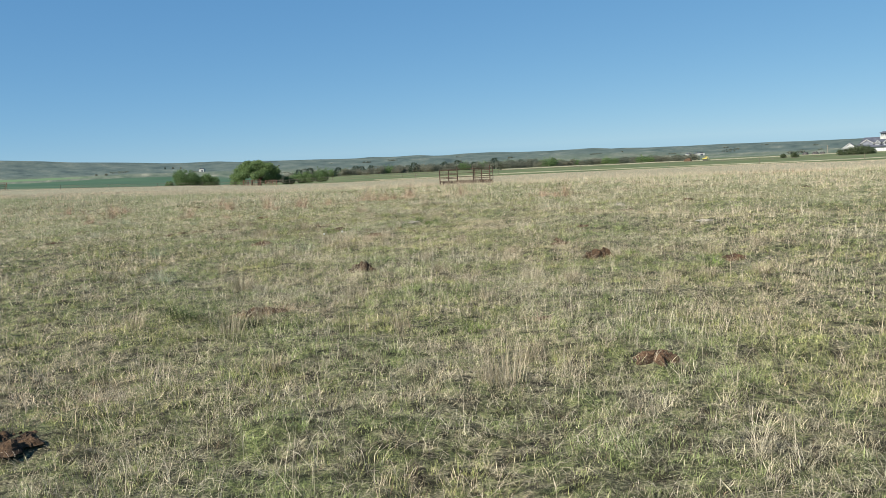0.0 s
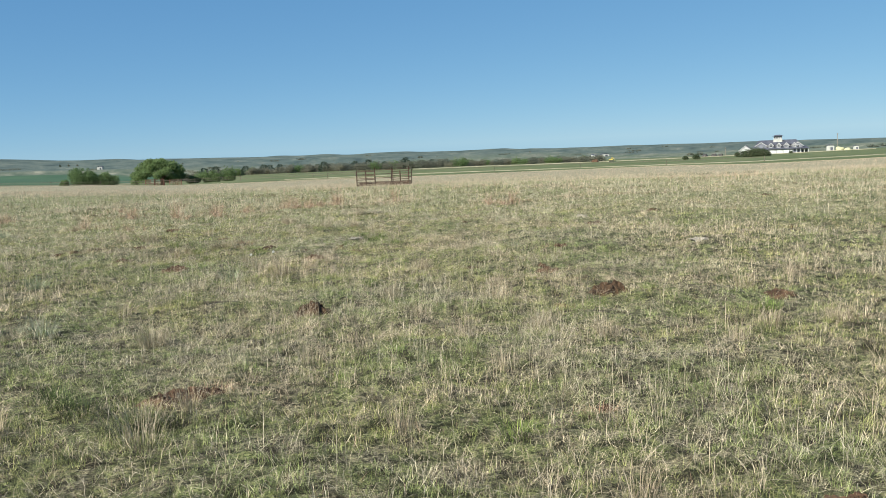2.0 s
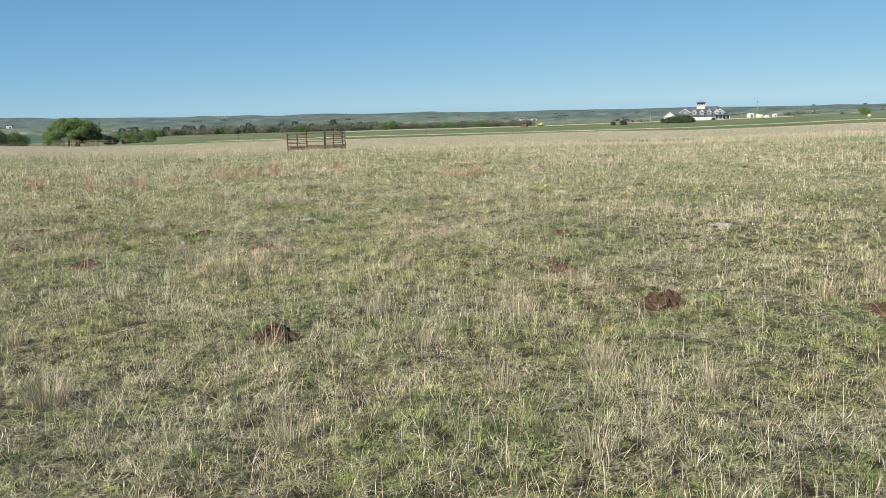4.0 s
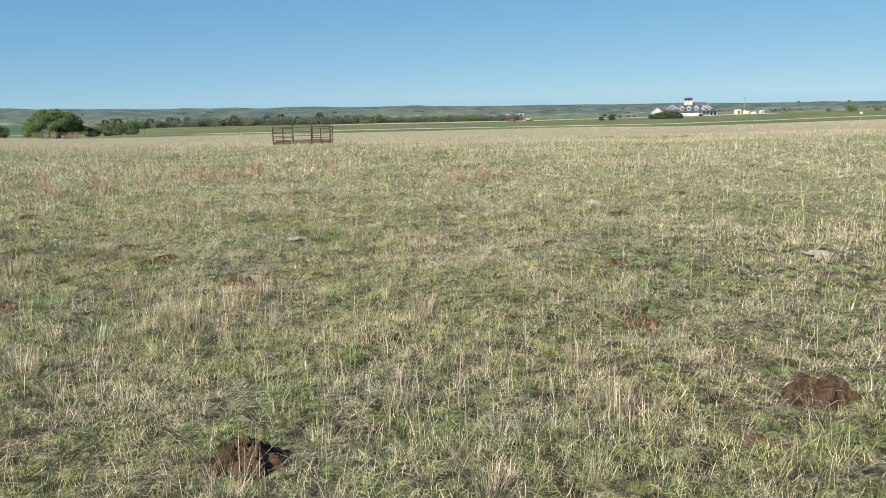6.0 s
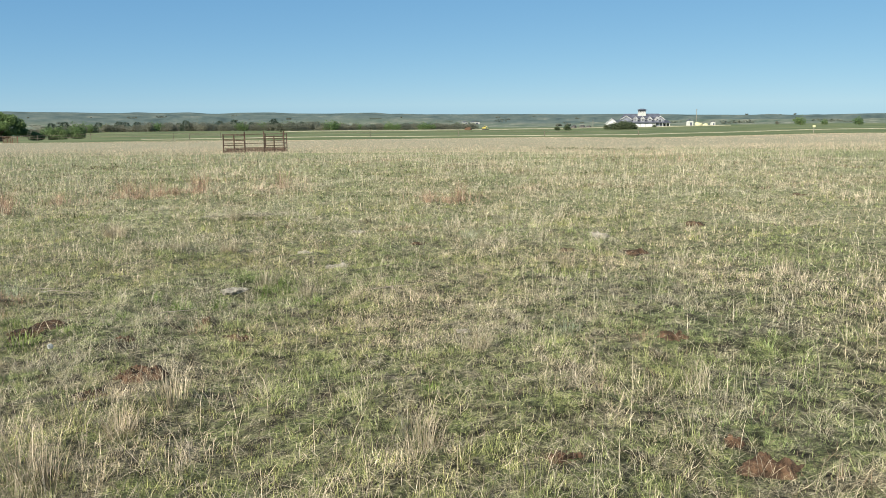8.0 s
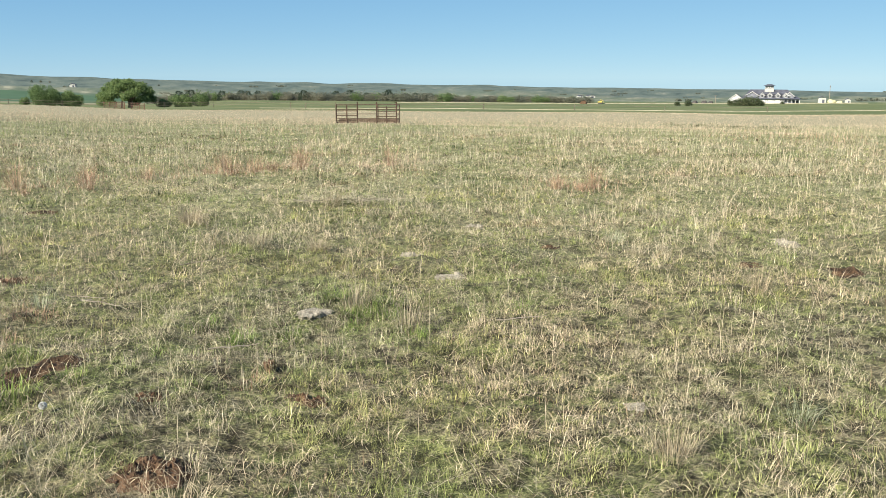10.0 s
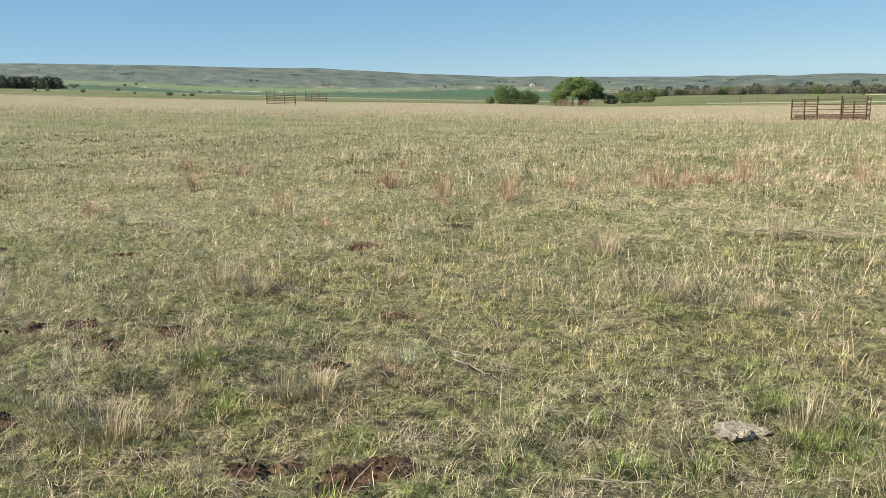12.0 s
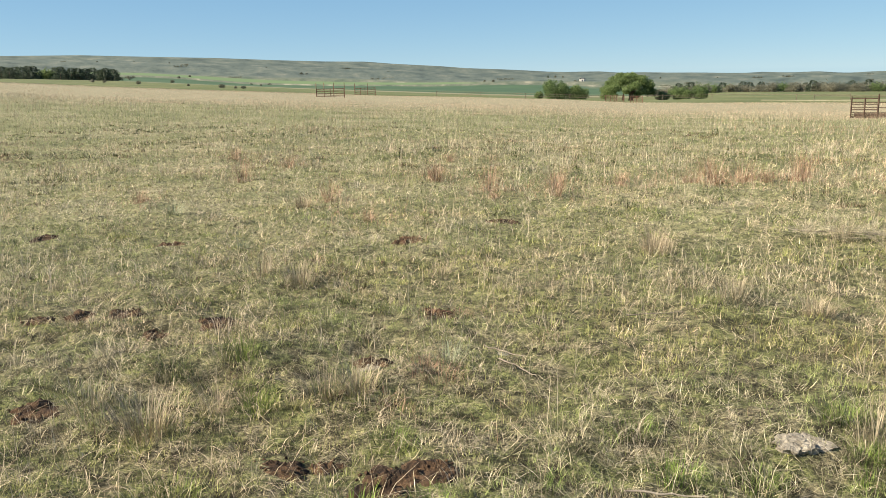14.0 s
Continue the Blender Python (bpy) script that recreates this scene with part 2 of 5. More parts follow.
FARSTRAW = blades("weathered_straw", ((0.0, (0.36, 0.32, 0.23)), (0.5, (0.51, 0.455, 0.365)), (1.0, (0.68, 0.615, 0.515))), (0.86, 0.97, 0.86), (1.08, 1.0, 1.0), 0.12, 0.86, 0.6)
BROWSTRAW = blades("bleached_brow_grass", ((0.0, (0.37, 0.31, 0.235)), (0.5, (0.52, 0.44, 0.345)), (1.0, (0.68, 0.59, 0.48))), (0.92, 0.96, 0.9), (1.06, 1.0, 1.0), 0.12, 0.86, 0.5)
FARGREEN = blades("sage_green_grass", ((0.0, (0.12, 0.155, 0.07)), (0.5, (0.215, 0.26, 0.13)), (1.0, (0.34, 0.375, 0.205))), (0.88, 0.96, 0.86), (1.08, 1.03, 0.98), 0.14, 1.05, 0.5)
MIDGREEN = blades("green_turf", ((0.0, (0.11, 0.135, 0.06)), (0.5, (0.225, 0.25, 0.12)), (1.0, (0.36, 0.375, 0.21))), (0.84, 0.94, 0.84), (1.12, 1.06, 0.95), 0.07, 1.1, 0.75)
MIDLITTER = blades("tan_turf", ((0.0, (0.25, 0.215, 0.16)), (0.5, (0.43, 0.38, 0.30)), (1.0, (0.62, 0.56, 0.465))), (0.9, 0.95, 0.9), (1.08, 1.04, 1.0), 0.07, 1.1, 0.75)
RED = blades("rusty_bluestem", ((0.0, (0.18, 0.105, 0.075)), (0.5, (0.32, 0.215, 0.158)), (1.0, (0.48, 0.375, 0.28))), (1.0, 0.95, 0.95), (1.0, 1.0, 1.0))
# old dead grass, and the dark blades that stand for shade in turf gaps
BROWN = blades("dead_grass_and_gap_shade", ((0.0, (0.05, 0.036, 0.024)), (0.6, (0.13, 0.098, 0.065)), (1.0, (0.26, 0.205, 0.145))), (0.95, 0.95, 0.95), (1.05, 1.0, 0.95))
WEED = blades("leafy_weeds", ((0.0, (0.018, 0.03, 0.011)), (0.6, (0.05, 0.072, 0.026)), (1.0, (0.105, 0.135, 0.05))), (0.9, 1.0, 0.9), (1.05, 1.0, 0.95))
SAGE = blades("grey_sage", ((0.0, (0.15, 0.18, 0.12)), (1.0, (0.31, 0.35, 0.26))), (1, 1, 1), (0.9, 0.95, 0.9))
SOIL = mottled("turned_soil", (0.03, 0.0185, 0.011), (0.105, 0.064, 0.036), 14.0, 0.95, 0.0, 0.02, 60.0)
# soil for hollowed mounds, darkened in colour for the shade of their holes
SOIL_HOLLOW = mottled("soil_with_hollow_shade", (0.02, 0.013, 0.0085), (0.12, 0.072, 0.041), 13.0, 0.95, 0.0, 0.02, 60.0)
SOIL_RED = mottled("dry_red_soil", (0.048, 0.029, 0.018), (0.145, 0.086, 0.051), 12.0, 0.95, 0.0, 0.015, 70.0)
DUNG = mottled("bleached_dung", (0.20, 0.178, 0.14), (0.40, 0.365, 0.30), 26.0, 0.95, 0.0, 0.02, 60.0)
RUST = mottled("rusty_steel_pipe", (0.05, 0.033, 0.025), (0.11, 0.07, 0.05), 6.0, 0.8, 0.2)
REDRUST = mottled("red_rusted_pipe", (0.11, 0.055, 0.038), (0.22, 0.12, 0.085), 5.0, 0.85, 0.1)
RUSTSHEET = mottled("rusty_sheet_metal", (0.085, 0.06, 0.045), (0.15, 0.108, 0.08), 3.0, 0.85, 0.1)
OLDWOOD = mottled("weathered_wood", (0.17, 0.145, 0.115), (0.32, 0.28, 0.225), 5.0, 0.9)
FENCEWOOD = mottled("grey_brown_fence_wood", (0.10, 0.082, 0.062), (0.19, 0.16, 0.125), 4.0, 0.9)
BARK = mottled("bark", (0.10, 0.075, 0.05), (0.2, 0.16, 0.12), 4.0, 0.95)
GRAVEL = mottled("pale_gravel", (0.24, 0.225, 0.15), (0.36, 0.33, 0.24), 0.3, 0.95)
WHITE = mottled("white_siding", (0.52, 0.52, 0.515), (0.60, 0.60, 0.59), 0.4, 0.7)
GREYWALL = mottled("slate_grey_siding", (0.15, 0.16, 0.19), (0.22, 0.23, 0.27), 0.5, 0.8)
CREAM = mottled("weathered_cream_paint", (0.36, 0.37, 0.34), (0.48, 0.48, 0.44), 0.6, 0.8)
SLATE = mottled("slate_blue_roof", (0.055, 0.06, 0.078), (0.10, 0.105, 0.13), 0.5, 0.8)
GLASS, gt, gb = material("window_glass", 0.05)
gb.inputs["Base Color"].default_value = (0.03, 0.035, 0.045, 1)
gb.inputs["Specular IOR Level"].default_value = 0.6
YELLOW = mottled("yellow_paint", (0.42, 0.34, 0.09), (0.5, 0.42, 0.12), 1.0, 0.5)
DARK = mottled("dark_machine", (0.04, 0.04, 0.04), (0.09, 0.08, 0.07), 2.0, 0.6)
SEEDS = mottled("white_seed_hairs", (0.6, 0.6, 0.57), (0.75, 0.75, 0.72), 60.0, 0.9)
CANVAS = mottled("pale_yellow_canvas", (0.42, 0.41, 0.24), (0.52, 0.50, 0.30), 0.5, 0.8)
BROADLEAF = foliage("broad_leaves", ((0.0, (0.08, 0.13, 0.048)), (0.5, (0.14, 0.205, 0.08)), (1.0, (0.20, 0.275, 0.11))))
# brown-green leaves, lightened and greyed in colour to stand for distance haze
DUSKY = foliage("dusky_scrub_leaves", ((0.0, (0.14, 0.145, 0.11)), (0.6, (0.175, 0.18, 0.135)), (1.0, (0.215, 0.215, 0.165))))
SHRUB = foliage("shrub_leaves", ((0.0, (0.05, 0.07, 0.035)), (0.6, (0.085, 0.11, 0.055)), (1.0, (0.13, 0.155, 0.08))))
CEDAR = foliage("cedar_needles", ((0.0, (0.04, 0.06, 0.04)), (1.0, (0.08, 0.11, 0.075))))

# ---- the lie of the land ----
AZ = (-180, -70, -42, -30, -18, -6, 5, 11, 16, 22, 27, 32, 38, 45, 52, 70, 180)
EL_EDGE = (-1.8, -1.8, -2.02, -2.36, -2.38, -2.36, -2.25, -2.15, -1.85, -1.6, -1.4, -1.1, -0.78, -0.4, 0.15, 0.5, -1.8)
EL_FIELD = (-1.4, -1.3, -1.45, -1.66, -1.74, -1.68, -1.6, -1.9, -1.8, -1.5, -1.2, -0.9, -0.5, -0.02, 0.3, 0.6, -1.4)
EL_VALE = (-1.0, -1.0, -1.1, -1.3, -1.35, -1.3, -1.2, -1.15, -1.05, -0.8, -0.65, -0.5, -0.3, 0.2, 0.45, 0.7, -1.0)
EL_RIDGE = (-0.3, -0.5, -0.78, -0.77, -0.62, -0.47, -0.34, -0.2, -0.02, 0.3, 0.78, 1.0, 1.36, 1.46, 1.8, 1.5, -0.3)
EYE_Z = 1.55
grids = {}


def vnoise(x, y, scale, seed):
    """Smooth value noise between 0 and 1, for arrays; scale in metres."""
    if seed not in grids:
        grids[seed] = np.random.RandomState(seed).rand(256, 256)
    g = grids[seed]
    u, v = np.asarray(x, float) / scale, np.asarray(y, float) / scale
    i, j = np.floor(u).astype(int), np.floor(v).astype(int)
    a, b = u - i, v - j
    a, b = a * a * (3 - 2 * a), b * b * (3 - 2 * b)
    i0, i1, j0, j1 = i % 256, (i + 1) % 256, j % 256, (j + 1) % 256
    return (g[i0, j0] * (1 - a) + g[i1, j0] * a) * (1 - b) + (g[i0, j1] * (1 - a) + g[i1, j1] * a) * b


def land(x, y):
    """Height of the ground at x, y (arrays or numbers)."""
    x, y = np.asarray(x, float), np.asarray(y, float)
    dx, dy = x - CX, y - CY
    r = np.maximum(np.hypot(dx, dy), 0.01)
    az = np.degrees(np.arctan2(-dx, dy))
    edge, field, vale, ridge = (np.interp(az, AZ, e) for e in (EL_EDGE, EL_FIELD, EL_VALE, EL_RIDGE))
    first = edge - 0.78
    lr = np.log(r)
    el = first
    for r0, r1, e0, e1 in ((58, 110, first, edge), (110, 400, edge, field), (400, 1100, field, vale), (1100, 3000, vale, ridge)):
        f = np.clip((lr - math.log(r0)) / (math.log(r1) - math.log(r0)), 0, 1)
        el = np.where(r > r0, e0 + (e1 - e0) * f, el)
    z = EYE_Z + np.minimum(np.maximum(r, 58), 3000) * np.tan(np.radians(el))
    z = np.where(r < 58, z * np.clip((r - 12) / 46.0, 0, 1) ** 1.5, z)
    z = z - np.maximum(r - 3000, 0) * 0.05
    rough = np.clip((r - 700) / 1500, 0, 1)
    z = z + rough * ((vnoise(x, y, 420, 3) - 0.5) * 9 + (vnoise(x, y, 150, 4) - 0.5) * 5)
    z = z + np.clip((r - 2200) / 500, 0, 1) * ((vnoise(x, y, 260, 12) - 0.5) * 12 + (vnoise(x, y, 90, 13) - 0.5) * 7)
    fold = np.clip((r - 900) / 500, 0, 1) * np.clip((2300 - r) / 500, 0, 1)
    z = z + fold * ((vnoise(x, y, 310, 8) - 0.5) * 15 + (vnoise(x, y, 120, 9) - 0.5) * 8)
    z = z + np.clip((r - 30) / 60, 0, 1) * np.clip((600 - r) / 300, 0, 1) * (vnoise(x, y, 23, 5) - 0.5) * 0.35
    close = np.clip((60 - r) / 40, 0, 1)
    z = z + close * ((vnoise(x, y, 1.3, 6) - 0.5) * 0.05 + (vnoise(x, y, 0.45, 7) - 0.5) * 0.075 + (vnoise(x, y, 0.24, 14) - 0.5) * 0.065)
    return z


def link_mesh(name, verts, faces, mat, smooth=False):
    """A mesh object from arrays: verts (n, 3), faces (m, 3 or 4)."""
    me = bpy.data.meshes.new(name)
    verts, faces = np.asarray(verts, np.float32), np.asarray(faces, np.int32)
    k = faces.shape[1]
    me.vertices.add(len(verts))
    me.vertices.foreach_set("co", verts.ravel())
    me.loops.add(faces.size)
    me.loops.foreach_set("vertex_index", faces.ravel())
    me.polygons.add(len(faces))
    me.polygons.foreach_set("loop_start", np.arange(0, faces.size, k, dtype=np.int32))
    if smooth:
        me.polygons.foreach_set("use_smooth", np.ones(len(faces), bool))
    me.materials.append(mat)
    me.update(calc_edges=True)
    return new(name, me)


def spread(lo, hi, step, low_end, high_end, grow_low, grow_high):
    """Coordinates at an even step between lo and hi, wider and wider outside."""
    mid = list(np.arange(lo, hi + step * 0.5, step))
    out, s, v = [], step, lo
    while v > low_end:
        s *= grow_low
        v -= s
        out.append(v)
    up, s, v = [], step, mid[-1]
    while v < high_end:
        s *= grow_high
        v += s
        up.append(v)
    return np.array(out[::-1] + mid + up)


gx = spread(-8.0, 8.0, 0.12, -4300, 4300, 1.085, 1.085)
gy = spread(2.0, 24.0, 0.12, -4300, 4300, 1.2, 1.065)
GX, GY = np.meshgrid(gx, gy)
ni, nj = GX.shape
idx = np.arange(ni * nj).reshape(ni, nj)
quads = np.stack([idx[:-1, :-1], idx[:-1, 1:], idx[1:, 1:], idx[1:, :-1]], -1).reshape(-1, 4)
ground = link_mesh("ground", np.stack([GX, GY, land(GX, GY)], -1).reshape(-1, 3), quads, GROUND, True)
tagged(ground, "rolling prairie ground with litter, earth and far green valley", "ground", kind="structure")


# ---- helpers for things ----
def part(name, bm, mat, parent=None, label="", smooth=False):
    me = bpy.data.meshes.new(name)
    bm.to_mesh(me)
    bm.free()
    me.materials.append(mat)
    if smooth:
        for f in me.polygons:
            f.use_smooth = True
    ob = new(name, me)
    ob.parent = parent
    return tagged(ob, label)


def box(bm, cx, cy, cz, sx, sy, sz, turn=0.0, edge=0.0):
    m = Matrix.Translation((cx, cy, cz)) @ Matrix.Rotation(turn, 4, "Z") @ Matrix.Diagonal((sx, sy, sz, 1))
    vs = bmesh.ops.create_cube(bm, size=1.0, matrix=m)["verts"]
    if edge:
        es = list({e for v in vs for e in v.link_edges})
        bmesh.ops.bevel(bm, geom=es, offset=edge, segments=1, affect="EDGES")


def tube(bm, a, b, ra, rb=None, sides=8):
    a, b = Vector(a), Vector(b)
    d = b - a
    m = Matrix.Translation((a + b) / 2) @ d.to_track_quat("Z", "Y").to_matrix().to_4x4()
    bmesh.ops.create_cone(bm, cap_ends=True, segments=sides, radius1=ra, radius2=ra if rb is None else rb, depth=d.length, matrix=m)


def prism(bm, outline, y0, y1):
    """An outline of (x, z) pairs pushed along y."""
    a = [bm.verts.new((x, y0, z)) for x, z in outline]
    b = [bm.verts.new((x, y1, z)) for x, z in outline]
    n = len(outline)
    bm.faces.new(a)
    bm.faces.new(b[::-1])
    for i in range(n):
        bm.faces.new((a[i], b[i], b[(i + 1) % n], a[(i + 1) % n]))
    bmesh.ops.recalc_face_normals(bm, faces=bm.faces)


def empty(name, x, y, z, turn=0.0):
    ob = new(name)
    ob.empty_display_size = 0.2
    ob.matrix_world = pose(x, y, z, 0, 0, turn)
    return ob


def bearing(az, d, eye=(-0.5, 8.0)):
    """The place d metres from eye, az degrees to the left of +y."""
    a = radians(az)
    return eye[0] - math.sin(a) * d, eye[1] + math.cos(a) * d


def ground_z(x, y):
    return float(land(x, y))


# ---- grass ----
MOUNDS = [  # x, y, width, height, kind
    (1.26, 4.88, 0.24, 0.14, "red"), (1.98, 9.74, 0.40, 0.28, "red"), (-0.91, 9.84, 0.38, 0.26, "red"),
    (-1.66, 7.28, 0.42, 0.12, "red"), (0.80, 6.38, 0.14, 0.01, "red"), (-3.75, 14.7, 0.26, 0.05, "dark"),
    (-2.73, 13.11, 0.32, 0.08, "red"), (1.80, 11.30, 0.28, 0.13, "red"), (4.04, 16.26, 0.34, 0.09, "dark"),
    (3.37, 16.58, 0.26, 0.05, "dark"), (-0.31, 14.15, 0.17, 0.05, "red"), 
    (-1.10, 14.18, 0.15, 0.02, "red"), (-0.94, 13.44, 0.26, 0.06, "red"), (-2.26, 14.62, 0.26, 0.06, "dark"), (-2.08, 14.74, 0.16, 0.04, "dark"),
    (-1.74, 14.6, 0.3, 0.06, "dark"), (-1.62, 14.72, 0.22, 0.05, "dark"), (-4.79, 15.92, 0.22, 0.08, "dark"), (-4.53, 16.06, 0.24, 0.08, "dark"), (-5.0, 15.76, 0.2, 0.06, "dark"),
    (-4.11, 15.90, 0.16, 0.06, "dark"), (-3.85, 16.14, 0.24, 0.07, "dark"), (-6.05, 18.21, 0.34, 0.06, "red"),
    (-2.52, 15.86, 0.22, 0.07, "dark"), (-2.42, 15.36, 0.14, 0.05, "dark"), (-2.31, 3.94, 0.28, 0.10, "dark"),
    (10.2, 21.9, 0.38, 0.12, "dark"), (9.68, 20.42, 0.3, 0.08, "dark"), (5.74, 17.74, 0.26, 0.06, "dark"),
    (0.94, 11.58, 0.16, 0.03, "red"), (1.90, 17.5, 0.26, 0.05, "dark"), (-2.57, 16.88, 0.24, 0.04, "red"),
    (-3.83, 18.94, 0.26, 0.05, "red"), (-3.37, 20.36, 0.34, 0.06, "dark"), (2.49, 13.14, 0.2, 0.03, "red"),
    (1.46, 9.42, 0.34, 0.02, "red"), (-0.4, 14.22, 0.1, 0.03, "red"), (7.34, 12.87, 0.3, 0.06, "dark"),
    (-7.11, 15.52, 0.4, 0.08, "dark"), (-7.5, 18.0, 0.4, 0.08, "dark"), (3.41, 9.09, 0.3, 0.03, "red"),
    (-1.2, 13.2, 0.2, 0.05, "dark"), (1.77, 11.52, 0.1, 0.02, "red"),
]
PATS = [(-0.29, 15.58, 0.2), (0.57, 17.32, 0.22), (0.78, 16.65, 0.24), (-2.46, 15.72, 0.12), (4.10, 17.36, 0.26), (4.38, 12.77, 0.28), (1.23, 13.85, 0.12), (-1.9, 16.33, 0.07), (5.6, 13.8, 0.16), (1.45, 18.9, 0.16)]
rng = np.random.RandomState(11)


def clear_of(px, py):
    keep = np.ones(len(px), bool)
    for x, y, w, h, k in MOUNDS:
        keep &= np.hypot(px - x, py - y) > w * 0.5 * ((0.75 if h > 0.12 else 0.78 if k == "dark" else 0.42) + 0.5 * rng.rand(len(px)))
    for x, y, w in PATS:
        keep &= np.hypot(px - x, py - y) > w * 0.44 * (0.2 + 0.8 * rng.rand(len(px)))
    return keep


def blade_field(name, px, py, h, w, lean, bend, mat, label, fine=True, heading=None, base=None):
    """Many blades as one mesh. lean, bend: radians from the upright at the root and further at the tip."""
    n = len(px)
    pz = land(px, py) - 0.008 if base is None else base
    phi = rng.rand(n) * 2 * math.pi if heading is None else heading
    side = phi + math.pi / 2 + (rng.rand(n) - 0.5) * 1.6
    root = np.stack([px, py, pz], -1)
    s = np.stack([np.cos(side), np.sin(side), np.zeros(n)], -1) * (w / 2)[:, None]

    def way(a):
        return np.stack([np.sin(a) * np.cos(phi), np.sin(a) * np.sin(phi), np.cos(a)], -1)
    if fine:
        mid = root + way(lean) * (h * 0.5)[:, None]
        tip = mid + way(lean + bend) * (h * 0.5)[:, None]
        v = np.stack([root, mid + s, tip, mid - s], 1).reshape(-1, 3)
        f = np.array([(0, 1, 3), (3, 1, 2)])
        k = 4
    else:
        tip = root + way(lean) * h[:, None]
        v = np.stack([root - s, root + s, tip], 1).reshape(-1, 3)
        f = np.array([(0, 1, 2)])
        k = 3
    faces = (np.arange(n) * k)[:, None, None] + f[None]
    ob = link_mesh(name, v, faces.reshape(-1, 3), mat)
    return tagged(ob, label, "grass", kind="stuff")


def scatter(count, x0, x1, y0, y1, weight):
    """Random places in a rectangle, thinned by weight(x, y) between 0 and 1."""
    px, py = x0 + rng.rand(count) * (x1 - x0), y0 + rng.rand(count) * (y1 - y0)
    keep = rng.rand(count) < weight(px, py)
    px, py = px[keep], py[keep]
    keep = clear_of(px, py)
    return px[keep], py[keep]


def clumped(scale, seed, low, high):
    return lambda x, y: np.clip((vnoise(x, y, scale, seed) * 0.65 + vnoise(x, y, scale * 0.3, seed + 1) * 0.35 - low) / (high - low), 0.06, 1)


def nearness(x, y):
    """How close the walk line (x about -0.5, y from 0 to 12) brings one to a place that lies ahead of it."""
    best = np.full(len(x), 99.0)
    for k in range(14):
        ex, ey = (-0.2 - 0.04 * k, 0.95 * k)
        az = np.degrees(np.arctan2(-(x - ex), y - ey))
        ahead = (az > -49) & (az < (58 if k > 10 else 36))
        d = np.hypot(x - ex, y - ey)
        best = np.where(ahead & (d > 2.2), np.minimum(best, d), best)
    return best


def sward(count, x0, x1, y0, y1, power):
    """Places in the turf, thickest close to the walk, each with its nearness."""
    xs, ys, ds = [], [], []
    for part_no in range(8):
        x, y = x0 + rng.rand(count // 8) * (x1 - x0), y0 + rng.rand(count // 8) * (y1 - y0)
        d = nearness(x, y)
        keep = rng.rand(len(x)) < np.where(d < 60, np.minimum(1, (3.3 / d) ** power) * np.clip((34 - d) / 18, 0, 1), 0)
        x, y, d = x[keep], y[keep], d[keep]
        keep = clear_of(x, y)
        xs.append(x[keep]), ys.append(y[keep]), ds.append(d[keep])
    return np.concatenate(xs), np.concatenate(ys), np.concatenate(ds)


def bunches(name, tx, ty, td, per, size, height, lean, bend, wide, mat, label, fine):
    """Bunch grass: short arching blades that spring outwards from many small crowns, as one mesh."""
    k = np.maximum(4, (per * (0.6 + 0.8 * rng.rand(len(tx)))).astype(int))
    cx, cy, d = np.repeat(tx, k), np.repeat(ty, k), np.repeat(td, k)
    tall = np.repeat((height[0] + height[1] * rng.rand(len(tx)) ** 1.5) * (0.4 + 1.35 * vnoise(tx, ty, 0.24, 141)), k)
    big = np.repeat(size * (0.6 + 0.8 * rng.rand(len(tx))), k)
    n = len(cx)
    a, u = rng.rand(n) * 2 * math.pi, np.sqrt(rng.rand(n))
    px, py = cx + np.cos(a) * u * big, cy + np.sin(a) * u * big
    heading = a + rng.normal(size=n) * 0.7
    ln = lean[0] + lean[1] * rng.rand(n) + 0.35 * u
    w = wide * (0.6 + 0.7 * rng.rand(n)) * np.maximum(1, d / 3.6) ** 0.88
    return blade_field(name, px, py, tall * (0.45 + 0.55 * rng.rand(n)), w, ln, bend[0] + bend[1] * rng.rand(n), mat, label, fine, heading)


tx, ty, td = sward(1560000, -27.0, 22.0, 2.0, 46.0, 1.3)
tuft = vnoise(tx, ty, 0.16, 116) * 0.55 + vnoise(tx, ty, 0.065, 117) * 0.45
keep = rng.rand(len(tx)) < np.clip((tuft - 0.31) / 0.2, 0.35, 1)
tx, ty, td = tx[keep], ty[keep], td[keep]
lush = vnoise(tx, ty, 1.3, 113) * 0.4 + vnoise(tx, ty, 0.34, 114) * 0.35 + vnoise(tx, ty, 0.11, 118) * 0.25
is_green = lush + 0.09 * rng.normal(size=len(tx)) > 0.505
is_dry = (~is_green) & (rng.rand(len(tx)) > 0.98 - 0.2 * vnoise(tx, ty, 0.9, 115))
is_dead = ~(is_green | is_dry)
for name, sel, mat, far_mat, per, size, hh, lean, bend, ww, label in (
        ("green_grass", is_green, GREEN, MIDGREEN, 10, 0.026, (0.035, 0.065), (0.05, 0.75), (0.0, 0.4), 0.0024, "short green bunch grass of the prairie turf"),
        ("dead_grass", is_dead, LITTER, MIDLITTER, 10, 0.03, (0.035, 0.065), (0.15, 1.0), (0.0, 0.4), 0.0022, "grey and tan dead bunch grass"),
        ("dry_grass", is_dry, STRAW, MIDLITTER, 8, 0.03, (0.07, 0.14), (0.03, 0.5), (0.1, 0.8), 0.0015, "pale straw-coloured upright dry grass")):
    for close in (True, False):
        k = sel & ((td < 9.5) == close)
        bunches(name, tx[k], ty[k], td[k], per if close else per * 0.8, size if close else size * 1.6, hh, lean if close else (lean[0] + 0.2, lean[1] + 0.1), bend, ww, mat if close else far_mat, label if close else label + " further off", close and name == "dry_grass")

